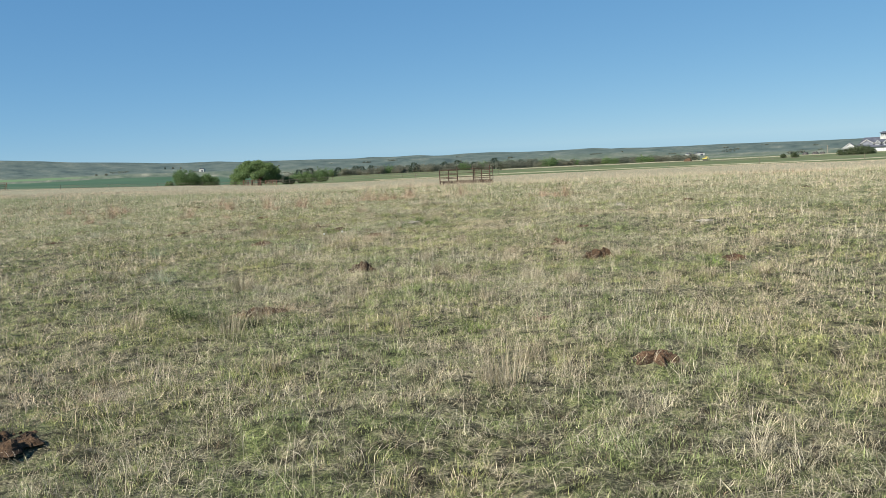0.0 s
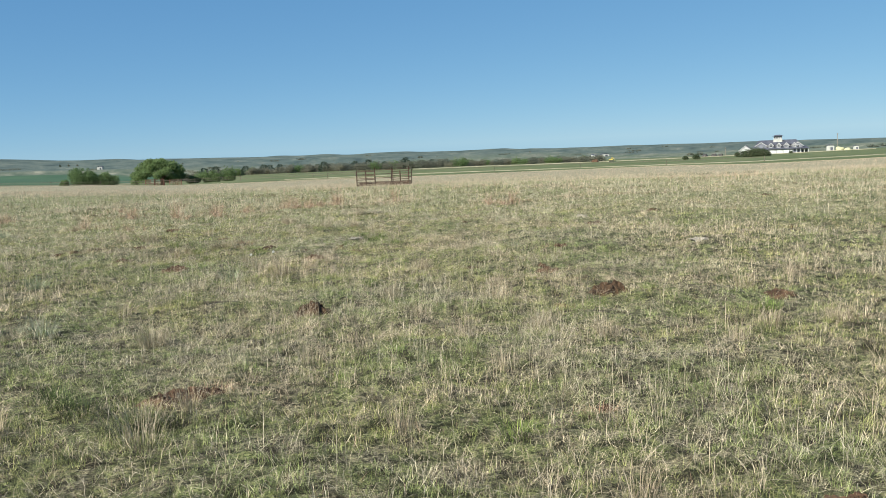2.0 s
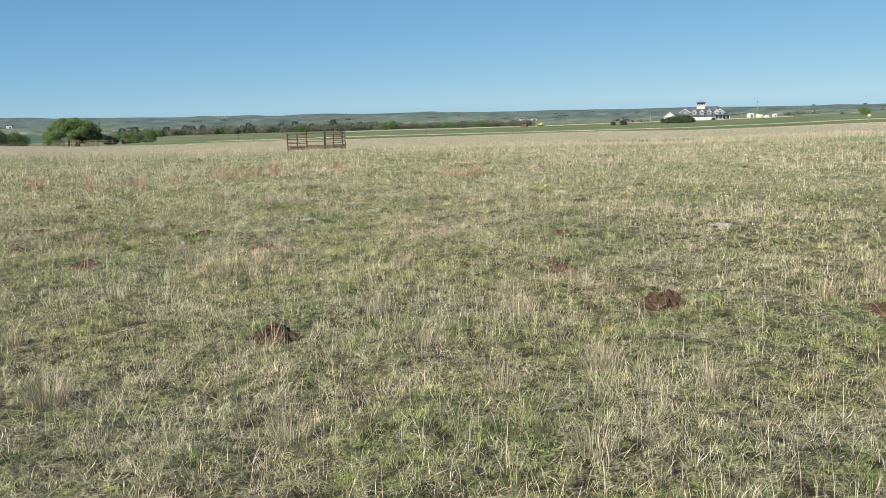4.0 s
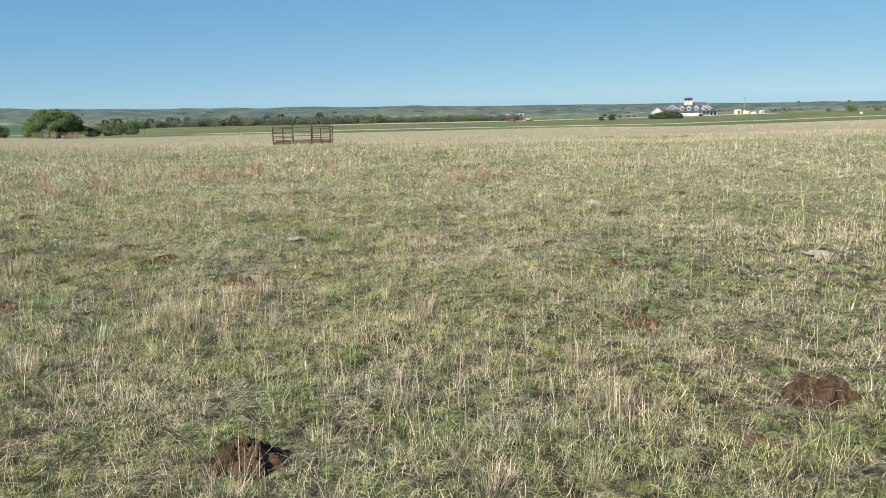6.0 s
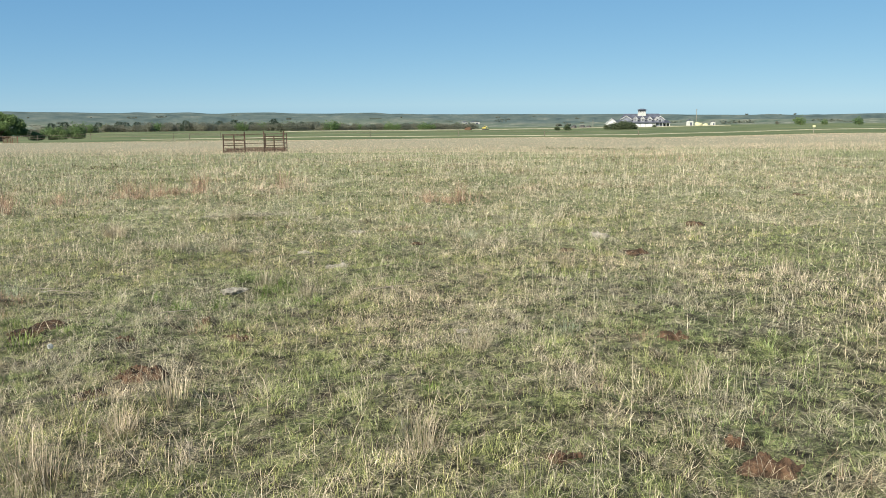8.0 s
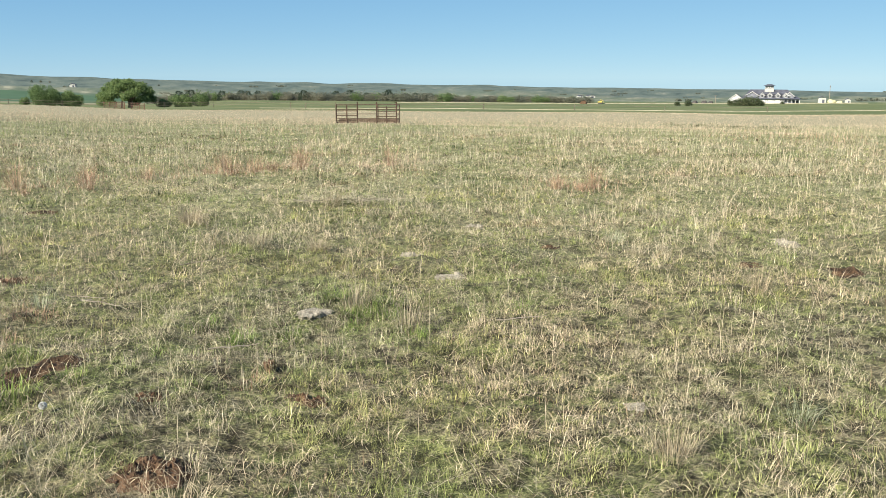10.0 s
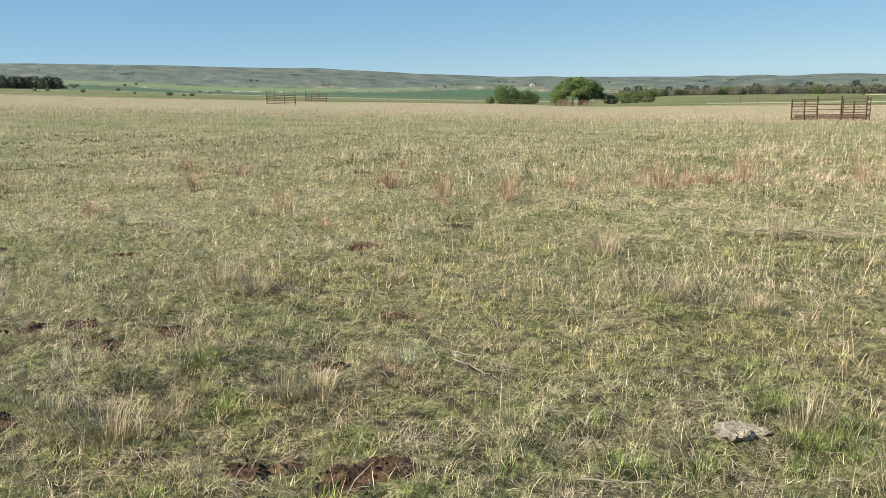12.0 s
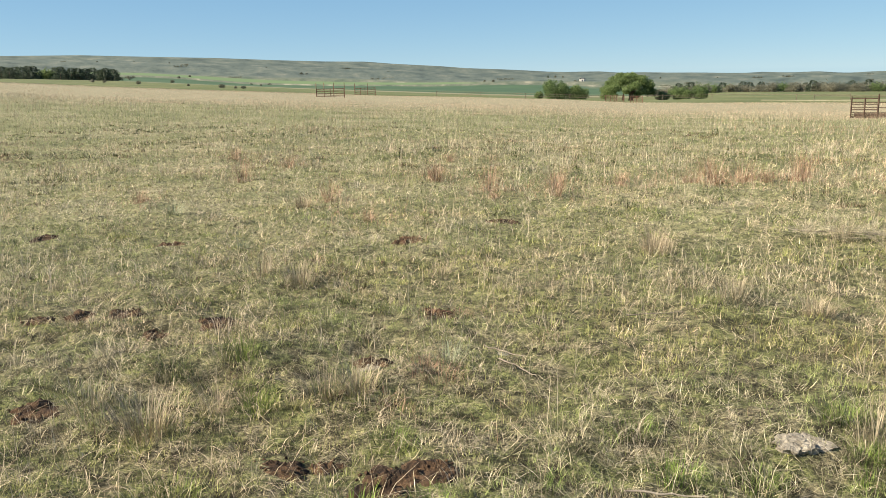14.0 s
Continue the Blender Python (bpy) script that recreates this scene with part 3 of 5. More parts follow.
# short pieces of thatch lying between the bunches; dark ones stand for shade in the gaps
px, py, d = sward(1300000, -17.0, 15.0, 2.0, 38.0, 1.3)
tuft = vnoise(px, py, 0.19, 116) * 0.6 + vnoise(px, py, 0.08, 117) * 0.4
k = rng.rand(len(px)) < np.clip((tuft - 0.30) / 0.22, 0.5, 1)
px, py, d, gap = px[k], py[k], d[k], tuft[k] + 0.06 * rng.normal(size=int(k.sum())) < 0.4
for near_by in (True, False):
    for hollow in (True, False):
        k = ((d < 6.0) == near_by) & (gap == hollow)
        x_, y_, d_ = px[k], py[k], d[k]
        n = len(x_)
        blade_field("gap_shade_thatch" if hollow else "thatch", x_, y_, 0.035 + 0.075 * rng.rand(n), 0.0023 * np.maximum(1, d_ / 3.6) * (0.6 + 0.8 * rng.rand(n)) * (1.3 if hollow else 1.0), 0.8 + 0.6 * rng.rand(n), -0.5 + 1.3 * rng.rand(n), BROWN if hollow else LITTER, ("thatch coloured dark brown as shade in the gaps of the turf" if hollow else "grey and tan thatch of dead blades on the ground") + ("" if near_by else " further off"), near_by, None, land(x_, y_) + 0.004 + (0.008 if hollow else 0.02) * rng.rand(n))
px, py, d = sward(1000000, -15.0, 14.0, 2.0, 36.0, 1.6)
k = rng.rand(len(px)) < clumped(0.6, 131, 0.3, 0.75)(px, py)
px, py, d = px[k], py[k], d[k]
n = len(px)
blade_field("green_shoots", px, py, 0.03 + 0.05 * rng.rand(n), 0.0028 * np.maximum(1, d / 3.6) ** 0.885, 0.1 + 0.9 * rng.rand(n), np.zeros(n), GREEN, "single green shoots between the bunches", False)

# long pale stems that have fallen over the turf
px, py, d = sward(95000, -13.0, 12.0, 2.0, 26.0, 1.1)
n = len(px)
blade_field("fallen_straw", px, py, 0.08 + 0.2 * rng.rand(n) ** 1.5, 0.0019 * np.maximum(1, d / 4) ** 0.7 * (0.7 + 0.5 * rng.rand(n)), 0.95 + 0.5 * rng.rand(n), 0.2 + 0.6 * rng.rand(n), STRAW, "long pale dead stems fallen over the turf", True, None, land(px, py) + 0.03 + 0.03 * rng.rand(n))
# single tall seed stems
px, py, d = sward(120000, -15.0, 14.0, 2.0, 34.0, 0.9)
k = rng.rand(len(px)) < clumped(1.1, 121, 0.4, 0.9)(px, py)
px, py, d = px[k], py[k], d[k]
n = len(px)
blade_field("seed_stems", px, py, 0.12 + 0.24 * rng.rand(n) ** 1.3, 0.0018 * np.maximum(1, d / 4) ** 0.8, 0.02 + 0.35 * rng.rand(n), 0.03 + 0.4 * rng.rand(n), STRAW, "single tall pale seed stems")

tx, ty, td = sward(11000, -14.0, 14.0, 3.0, 34.0, 0.7)
k = rng.rand(len(tx)) < np.clip((vnoise(tx, ty, 1.7, 151) * 0.6 + vnoise(tx, ty, 0.5, 152) * 0.4 - 0.5) / 0.25, 0, 1)
bunches("straw_clumps", tx[k], ty[k], td[k], 16, 0.05, (0.14, 0.2), (0.02, 0.3), (0.05, 0.6), 0.0012, STRAW, "loose clumps of taller pale dry grass", True)
for name, mat, seed, label in (("green_weeds", WEED, 153, "low dark green leafy weeds between the grass"), ("brown_clumps", BROWN, 155, "small dark brown clumps of old dead grass")):
    tx, ty, td = sward(62000, -27.0, 22.0, 4.0, 44.0, 0.45)
    k = rng.rand(len(tx)) < np.clip((vnoise(tx, ty, 1.9, seed) * 0.6 + vnoise(tx, ty, 0.6, seed + 1) * 0.4 - 0.58) / 0.2, 0.03, 1)
    bunches(name, tx[k], ty[k], td[k], 17, 0.1, (0.05, 0.09), (0.2, 0.9), (0.2, 0.9), 0.0036, mat, label, False)
wx, wy = np.array([bearing(-23.5 - 8.0 * q, 58.0 + 9.0 * rng.rand(), (-0.6, 8.0)) for q in rng.rand(60)]).T
bunches("green_weeds", wx, wy, np.full(60, 22.0), 18, 0.35, (0.26, 0.2), (0.2, 0.8), (0.2, 0.9), 0.004, WEED, "dark green weeds standing in the dry brow grass", True)
wx, wy = np.array([bearing(10.0 + 44.0 * rng.rand(), 22.0 + 45.0 * rng.rand() ** 1.3, (-0.35, 12.0)) for q in range(90)]).T
bunches("green_weeds", wx, wy, np.full(90, 14.0), 26, 0.22, (0.09, 0.1), (0.2, 0.8), (0.2, 0.9), 0.004, WEED, "scattered low dark green weed clumps in dry grass", True)


def ring_points(count, r0, r1, power, az0=-50.0, az1=64.0):
    """Places in a wide fan; power sets how fast they thin out with distance."""
    u = rng.rand(count)
    r = (r0 ** power + u * (r1 ** power - r0 ** power)) ** (1 / power)
    a = np.radians(az0 + rng.rand(count) * (az1 - az0))
    x, y = CX - np.sin(a) * r, CY - 2 + np.cos(a) * r
    return x, y


# the taller stand towards the brow of the rise: straw and green in drifts
px, py = ring_points(410000, 13.0, 134.0, 0.72)
r = np.hypot(px - CX, py - CY)
drift = vnoise(px, py, 9.0, 81) * 0.35 + vnoise(px, py, 3.4, 82) * 0.35 + vnoise(px, py, 1.1, 83) * 0.3
fade = np.clip((r - 9) / 15, 0.08, 1)
roll_ = rng.rand(len(px))
red_zone = np.clip(vnoise(px, py, 5.0, 95) * 3 - 1.9, 0, 1) * np.clip((55 - r) / 25, 0, 1)
is_red = roll_ < 0.3 * red_zone
is_straw = (~is_red) & (rng.rand(len(px)) < np.clip(0.5 + 6.0 * (np.interp(r, (16, 24, 34, 46, 56, 76), (0.42, 0.48, 0.44, 0.38, 0.54, 0.74)) - drift), 0.12, 0.92))
is_grn = ~(is_red | is_straw)
for name, sel, mat, hh, label in (
        ("tall_dry_grass", is_straw & (r < 50), FARSTRAW, (0.05, 0.13), "tall pale dry grass on the slope of the rise"),
        ("tall_dry_grass", is_straw & (r >= 50), BROWSTRAW, (0.07, 0.15), "bleached pinkish dry grass on the brow of the rise"),
        ("tall_green_grass", is_grn, FARGREEN, (0.04, 0.09), "grey-green grass between tall dry drifts"),
        ("tall_rusty_grass", is_red, RED, (0.12, 0.18), "rust-coloured bluestem grass in loose drifts")):
    k = sel & (rng.rand(len(px)) < fade)
    x_, y_, r_ = px[k], py[k], r[k]
    n = len(x_)
    blade_field(name, x_, y_, (hh[0] + hh[1] * rng.rand(n) ** 1.3) * np.clip(1.3 - r_ / 110, 0.55, 1), 0.00042 * r_ * (0.4 + 0.8 * rng.rand(n)), 0.05 + 1.0 * rng.rand(n), np.zeros(n), mat, label, fine=False)
px, py = ring_points(70000, 16.0, 75.0, 0.9)
n = len(px)
k = rng.rand(n) < clumped(2.6, 87, 0.35, 0.8)(px, py)
px, py = px[k], py[k]
n = len(px)
r = np.hypot(px - CX, py - CY)
blade_field("straw_stalks", px, py, 0.2 + 0.2 * rng.rand(n), 0.00026 * r * (0.6 + 0.6 * rng.rand(n)), 0.02 + 0.4 * rng.rand(n), np.zeros(n), FARSTRAW, "upright pale stalks standing over the drifts", fine=False)

# the same turf, sparser, all round
for name, mat, count, label in (("outer_dead_grass", LITTER, 26000, "grey and tan grass of the wider prairie"), ("outer_green_grass", GREEN, 20000, "green grass of the wider prairie")):
    px, py = ring_points(count, 3.0, 70.0, 1.1, 64.0, 310.0)
    r = np.hypot(px - CX, py - CY)
    k = nearness(px, py) > 60
    px, py, r = px[k], py[k], r[k]
    n = len(px)
    blade_field(name, px, py, 0.08 + 0.12 * rng.rand(n), 0.008 + 0.0012 * r, 0.1 + 0.9 * rng.rand(n), np.zeros(n), mat, label, False)


def tussock(name, seed, stems, height, width, mat, label, spread_out=0.45):
    """A bunch of arching stems, as one thing at the origin."""
    r2 = np.random.RandomState(seed)
    a = r2.rand(stems) * 2 * math.pi
    d = width * 0.28 * np.sqrt(r2.rand(stems))
    px, py = np.cos(a) * d, np.sin(a) * d
    h = height * (0.4 + 0.6 * r2.rand(stems))
    lean = 0.03 + spread_out * r2.rand(stems) + d / width * 0.6
    phi = a + (r2.rand(stems) - 0.5)
    side = phi + math.pi / 2
    bend = 0.1 + 0.7 * r2.rand(stems)
    root = np.stack([px, py, np.full(stems, -0.01)], -1)
    s = np.stack([np.cos(side), np.sin(side), np.zeros(stems)], -1) * (0.0006 + 0.0006 * r2.rand(stems))[:, None]

    def way(t):
        return np.stack([np.sin(t) * np.cos(phi), np.sin(t) * np.sin(phi), np.cos(t)], -1)
    mid = root + way(lean) * (h * 0.55)[:, None]
    tip = mid + way(lean + bend) * (h * 0.45)[:, None]
    v = np.stack([root - s, root + s, mid + s * 0.8, mid - s * 0.8, tip], 1).reshape(-1, 3)
    f = np.array([(0, 1, 2), (0, 2, 3), (3, 2, 4)])
    ob = link_mesh(name, v, ((np.arange(stems) * 5)[:, None, None] + f[None]).reshape(-1, 3), mat)
    return tagged(ob, label, "grass tussock", "grass tussocks")


PALE_AT = [(-1.80, 6.83), (-1.6, 7.0), (-0.12, 10.31), (-0.76, 12.86), (0.02, 9.2), (-0.08, 10.58), (-1.6, 19.55), (-0.04, 20.1), (-0.76, 17.9), (-0.02, 15.74), (0.28, 15.27), (-3.5, 9.5), (-3.4, 9.9),
           (2.2, 7.6), (2.7, 8.0), (3.3, 9.6), (1.3, 7.9), (0.4, 7.4), (-0.4, 6.3), (0.5, 5.2), (-1.2, 5.2), (0.3, 8.4), (1.1, 13.2), (2.2, 12.4), (-2.2, 11.4), (-2.7, 10.2), (-2.97, 17.82), (-5.2, 14.2), (2.9, 15.7), (2.5, 17.0), (4.6, 14.6), (-1.9, 13.7), (-3.5, 14.8), (-0.9, 8.0), (0.9, 9.9), (1.0, 10.6), (-2.9, 15.0), (-1.76, 6.4), (-2.65, 6.75), (0.18, 4.75), (0.28, 4.6), (-1.34, 11.9), (-1.25, 12.05), (0.39, 11.95), (-1.71, 13.1), (3.97, 9.8), (-1.37, 12.1), (0.42, 12.15), (-8.7, 22.4), (-9.4, 22.5), (-0.17, 10.25), (-2.48, 15.33), (-4.39, 17.41), (-1.52, 19.1), (-0.78, 17.7)]
RUSTY_AT = [(-5.63, 23.5), (-5.55, 23.42), (-3.98, 21.7), (-3.32, 22.2), (-2.79, 23.69), (-1.9, 24.3), (-1.55, 24.15), (-1.2, 24.6), (-0.9, 24.4), (-0.5, 24.8), (-0.39, 25.9), (3.41, 21.2), (3.7, 21.5), (3.1, 21.3),
            (-8.2, 20.0), (-8.58, 22.6), (-3.54, 23.0), (-6.42, 25.9), (-4.3, 22.4), (-1.82, 25.3), (-9.0, 24.5), (1.2, 25.4), (-11.0, 25.5), (-4.9, 20.1), (-6.1, 21.2)]
LUSH_AT = [(-0.08, 15.57), (0.08, 15.62), (0.14, 15.8), (-0.05, 15.42), (0.2, 15.5), (-1.9, 14.95), (-1.2, 14.8), (-2.75, 15.1), (-2.85, 15.25), (-0.75, 15.1), (0.25, 15.75), (0.0, 15.6), (-0.15, 15.85), (-1.75, 14.35), (-1.5, 14.5), (0.3, 15.1), (-2.5, 14.25), (-0.45, 15.2), (1.1, 15.6), (-3.2, 15.6), (1.7, 9.3), (2.35, 9.6), (-0.3, 11.0), (0.6, 12.6), (-1.0, 15.5), (2.9, 8.4), (0.2, 6.1), (-0.7, 7.4)]
SAGE_AT = [(-3.45, 9.69), (-3.2, 9.4), (-1.88, 12.0), (1.9, 13.6), (-4.2, 12.4), (-2.1, 16.0), (-5.2, 18.2), (2.6, 17.8), (-6.6, 16.2), (-7.2, 19.5)]
LOW_AT = [(-2.16, 15.78), (-2.03, 15.74), (-2.05, 15.3), (-2.2, 15.36), (-2.45, 16.98), (-2.62, 16.8), (-3.7, 18.95), (-8.2, 20.1), (-1.75, 16.7), (-2.3, 17.2), (-4.2, 17.9), (-0.62, 14.4), (0.7, 6.3), (-1.5, 7.4), (2.3, 13.2)]
WEED_AT = [(-2.25, 7.1), (-2.4, 7.22), (-2.32, 7.0), (-1.85, 6.78), (-1.75, 6.66), (-1.66, 6.8), (-1.92, 6.65), (-2.55, 7.5), (-3.3, 15.35), (-3.45, 15.3), (-2.45, 15.28), (-4.3, 16.9), (3.26, 9.9), (-3.3, 16.9), (-5.6, 17.1)]
FAN_AT = [(-1.55, 19.2), (-1.5, 19.28), (-0.25, 17.6), (-3.05, 14.7), (-2.35, 15.42), (0.98, 8.6), (-2.2, 8.9), (-1.0, 12.5), (3.2, 7.9), (-6.1, 20.6), (-3.9, 17.2)]
for places, mat, label, hts, stems in (
        (WEED_AT, WEED, "low dark green leafy weed among the grass", (0.13, 0.16, 0.1), 190),
        (FAN_AT, PALETUFT, "dense fan-shaped tuft of grey dry grass", (0.26, 0.22, 0.18), 260),
        (LOW_AT, RED, "low matted tuft of reddish dead grass", (0.1, 0.12, 0.08), 110),
        (PALE_AT, PALETUFT, "tussock of pale dry bunch grass standing in short turf", (0.24, 0.3, 0.18), 120),
        (RUSTY_AT, RED, "rust-red tussock of dry bluestem grass", (0.58, 0.46, 0.27), 150),
        (LUSH_AT, LUSH, "fresh bright green tuft of young grass", (0.11, 0.14, 0.09), 170),
        (SAGE_AT, SAGE, "low grey-green sage tuft", (0.2, 0.26, 0.22), 150)):
    kinds = [tussock("grass_tussock", 200 + i + len(places), stems, h, 0.34, mat, label, 0.7 if mat is SAGE or mat is WEED else 0.55 if places is FAN_AT else 1.1 if places is LOW_AT else 0.4) for i, h in enumerate(hts)]
    for i, (x, y) in enumerate(places):
        sc = 0.8 + 0.5 * rng.rand()
        m = pose(x, y, ground_z(x, y), 0, 0, rng.rand() * 360)
        ob = kinds[i] if i < 3 else copy_thing(kinds[i % 3], m)
        ob.matrix_world = m @ Matrix.Diagonal((sc, sc, sc, 1))


rc = np.array(RUSTY_AT)
rc = rc[rc[:, 1] > 19]
which = rng.randint(0, len(rc), 2600)
px, py = rc[which, 0] + rng.normal(size=2600) * 0.33, rc[which, 1] + rng.normal(size=2600) * 0.3
blade_field("rusty_grass", px, py, 0.06 + 0.2 * rng.rand(2600) ** 1.3, 0.0035 + 0.0035 * rng.rand(2600), 0.1 + 0.9 * rng.rand(2600), 0.1 + 0.9 * rng.rand(2600), RED, "rust-red drifts of dry bluestem blades")


# ---- mounds, dung and sticks ----
def mound(x, y, w, h, kind, seed):
    """A gopher mound: crumbled earth with clods and a hollow."""
    r2 = random.Random(seed)
    bm = bmesh.new()
    rings, around = 18, 46
    rows = []
    ox, oy = r2.uniform(-0.15, 0.15) * w, r2.uniform(-0.2, 0.1) * w
    for i in range(rings + 1):
        f = i / rings
        row = []
        for j in range(around):
            a = 2 * math.pi * j / around
            rr = w * 0.58 * f * (1 + 0.6 * noise.noise((math.cos(a) * 2.2 + seed, math.sin(a) * 1.7, 0.3)))
            px, py = math.cos(a) * rr, math.sin(a) * rr * 0.85
            z = (0.48 if kind == "dark" else 0.36 if h > 0.2 else 0.3) * h * (1 - f * f) ** 0.8 * (0.85 + 0.9 * noise.noise((px * 9 + seed, py * 9, 1.0))) + (0.5 if kind == "dark" else 1.0) * (0.026 * noise.noise((px * 24, py * 24, seed)) + 0.016 * noise.noise((px * 75, py * 75, seed)) + 0.012 * noise.noise((px * 160, py * 160, seed)))
            if h > 0.2:
                z += 0.022 * noise.noise((px * 38, py * 38, seed + 5)) + 0.014 * noise.noise((px * 90, py * 90, seed + 7))
            if kind == "dark":
                d = math.hypot(px - ox - w * 0.12, py - oy)
                z = max(0.004, z - 0.8 * h * math.exp(-(d / (w * 0.2)) ** 2))
            row.append(bm.verts.new((px, py, z * (1 - f ** 6) - 0.02 * f ** 4)))
        rows.append(row)
    for i in range(rings):
        for j in range(around):
            k = (j + 1) % around
            if i == 0:
                if j == 0:
                    bm.faces.new(rows[1])
            else:
                bm.faces.new((rows[i][j], rows[i + 1][j], rows[i + 1][k], rows[i][k]))
    for v in rows[0]:
        bm.verts.remove(v)
    for c in range(26 if kind == "dark" else 60 if h > 0.2 else 24):
        a, d = r2.uniform(0, 6.28), w * 0.6 * r2.random() ** 0.6
        s = r2.uniform(0.004, 0.016) * (0.6 + w) * r2.uniform(0.4, 1.0)
        cx, cy = math.cos(a) * d, math.sin(a) * d * 0.85
        cz = 0.26 * h * max(0.0, 1 - (2 * d / w) ** 2) ** 0.8 * 0.9
        made = bmesh.ops.create_icosphere(bm, subdivisions=1, radius=s, matrix=Matrix.Translation((cx, cy, cz + s * 0.3)))["verts"]
        for v in made:
            v.co += Vector(noise.noise_vector(v.co * 90)) * s * 0.9
    bmesh.ops.recalc_face_normals(bm, faces=bm.faces)
    # hollows are shallow, so their shade comes from the darker soil colour
    ob = part("soil_mound", bm, SOIL_HOLLOW if kind == "dark" else SOIL if h > 0.2 else SOIL_RED, None, "", False)
    ob.matrix_world = pose(x, y, ground_z(x, y) + 0.004, 0, 0, 0)
    text = "dark crumbly gopher mound with a hollow, in short grass" if kind == "dark" else "low dry reddish patch of turned earth in grass"
    if kind == "red" and h > 0.2:
        text = "crumbly heap of red-brown earth thrown up in grass"
    return tagged(ob, text, "soil mound", "gopher mounds")


for i, (x, y, w, h, k) in enumerate(MOUNDS):
    mound(x, y, w, h, k, i * 3.7 + 1)


def pat(x, y, w, seed):
    """A weathered dung pat: a low crust of a few broken, overlapping lumps, sunk among the blades."""
    r2 = random.Random(seed)
    bm = bmesh.new()
    lumps = [(0.0, 0.0, 1.0, 0.10)] + [(r2.uniform(-0.4, 0.4), r2.uniform(-0.3, 0.3), r2.uniform(0.3, 0.55), r2.uniform(0.14, 0.24)) for q in range(4)]
    for cx, cy, wide, tall in lumps:
        made = bmesh.ops.create_icosphere(bm, subdivisions=4 if wide == 1.0 else 3, radius=0.5)["verts"]
        off = Vector((seed * 3 + cx * 9, cy * 7, 0))
        for v in made:
            p = v.co.copy()
            k = 1 + 0.6 * noise.noise(p * 2.6 + off) + 0.3 * noise.noise(p * 7 + off)
            crust = 0.05 * noise.noise(p * 9 + off) + 0.035 * noise.noise(p * 21 + off)
            v.co = Vector(((cx + p.x * k * wide) * w, (cy + p.y * k * wide * 0.8) * w, (p.z * tall * (1.0 if p.z > 0 else 3.5) * k + crust * (0.25 + 0.5 * wide)) * w))
    ob = part("dung_pat", bm, DUNG, None, "", False)
    ob.matrix_world = pose(x, y, ground_z(x, y), 0, 0, seed * 57)
    return tagged(ob, "bleached grey-tan dried cattle dung pat in grass", "dung", "dung pats")


for i, (x, y, w) in enumerate(PATS):
    pat(x, y, w, i * 1.3 + 0.5)


def stick(x, y, turn, size, seed):
    """A bent dry stem, one swept tube."""
    r2 = random.Random(seed)
    cu = bpy.data.curves.new("dry_stick", "CURVE")
    cu.dimensions, cu.bevel_depth, cu.bevel_resolution, cu.use_fill_caps = "3D", 0.0042, 1, True
    sp = cu.splines.new("POLY")
    sp.points.add(7)
    for i, p in enumerate(sp.points):
        p.co = (size * (i / 7 - 0.5), 0.014 * r2.uniform(-1, 1) * size, 0.035 + 0.012 * r2.random(), 1)
        p.radius = 1.1 - 0.6 * i / 7
    me = bpy.data.meshes.new_from_object(bpy.data.objects.new("stem", cu))
    me.name = "dry_stick"
    me.materials.clear()
    me.materials.append(OLDWOOD)
    ob = new("dry_stick", me)
    ob.matrix_world = pose(x, y, ground_z(x, y), 0, 0, turn)
    return tagged(ob, "weathered grey dry stick lying on the turf", "stick", "dry sticks")


for i, (x, y, tn, sz) in enumerate(((0.1, 20.27, 5, 1.1), (0.25, 20.2, -8, 0.8), (-1.88, 16.27, -20, 0.3), (0.26, 20.4, 12, 0.9), (-1.7, 16.0, -35, 0.34), (-0.75, 14.9, 15, 0.3), (1.0, 15.2, 8, 0.35), (-1.2, 17.3, 30, 0.4))):
    stick(x, y, tn, sz, i)


# a mat of grey dead stems pressed flat
n = 420
a, u = rng.rand(n) * 2 * math.pi, np.sqrt(rng.rand(n))
px, py = 0.1 + np.cos(a) * u * 0.62, 20.2 + np.sin(a) * u * 0.2
tagged(blade_field("flattened_stems", px, py, 0.12 + 0.3 * rng.rand(n), 0.004 + 0.004 * rng.rand(n), 1.3 + 0.2 * rng.rand(n), 0.05 + 0.1 * rng.rand(n), LITTER, "grey mat of dead stems pressed flat", True, rng.choice([0.0, math.pi], n) + 0.3 * rng.normal(size=n), land(px, py) + 0.03 + 0.03 * rng.rand(n)), kind="stuff")


def dandelion(x, y, high, seed):
    """A seed head: a ball of fine white hairs on a thin stalk."""
    r2 = np.random.RandomState(seed)
    top = empty("dandelion", x, y, ground_z(x, y))
    bm = bmesh.new()
    tube(bm, (0, 0, -0.01), (0.006, 0, high), 0.0016, 0.0012, 6)
    part("stalk", bm, LUSH, top)
    d = r2.normal(size=(260, 3))
    d /= np.linalg.norm(d, axis=1)[:, None]
    s = np.cross(d, r2.normal(size=(260, 3)))
    s /= np.linalg.norm(s, axis=1)[:, None]
    c = np.array((0.006, 0.0, high))
    v = np.stack([c + d * 0.004, c + d * 0.017 + s * 0.003, c + d * 0.019 - s * 0.003], 1).reshape(-1, 3)
    head = link_mesh("seed_head", v, np.arange(780).reshape(-1, 3), SEEDS)
    head.parent = top
    tagged(head, "white fluffy seed head")
    return tagged(top, "dandelion gone to seed in the turf", "dandelion", "dandelions")


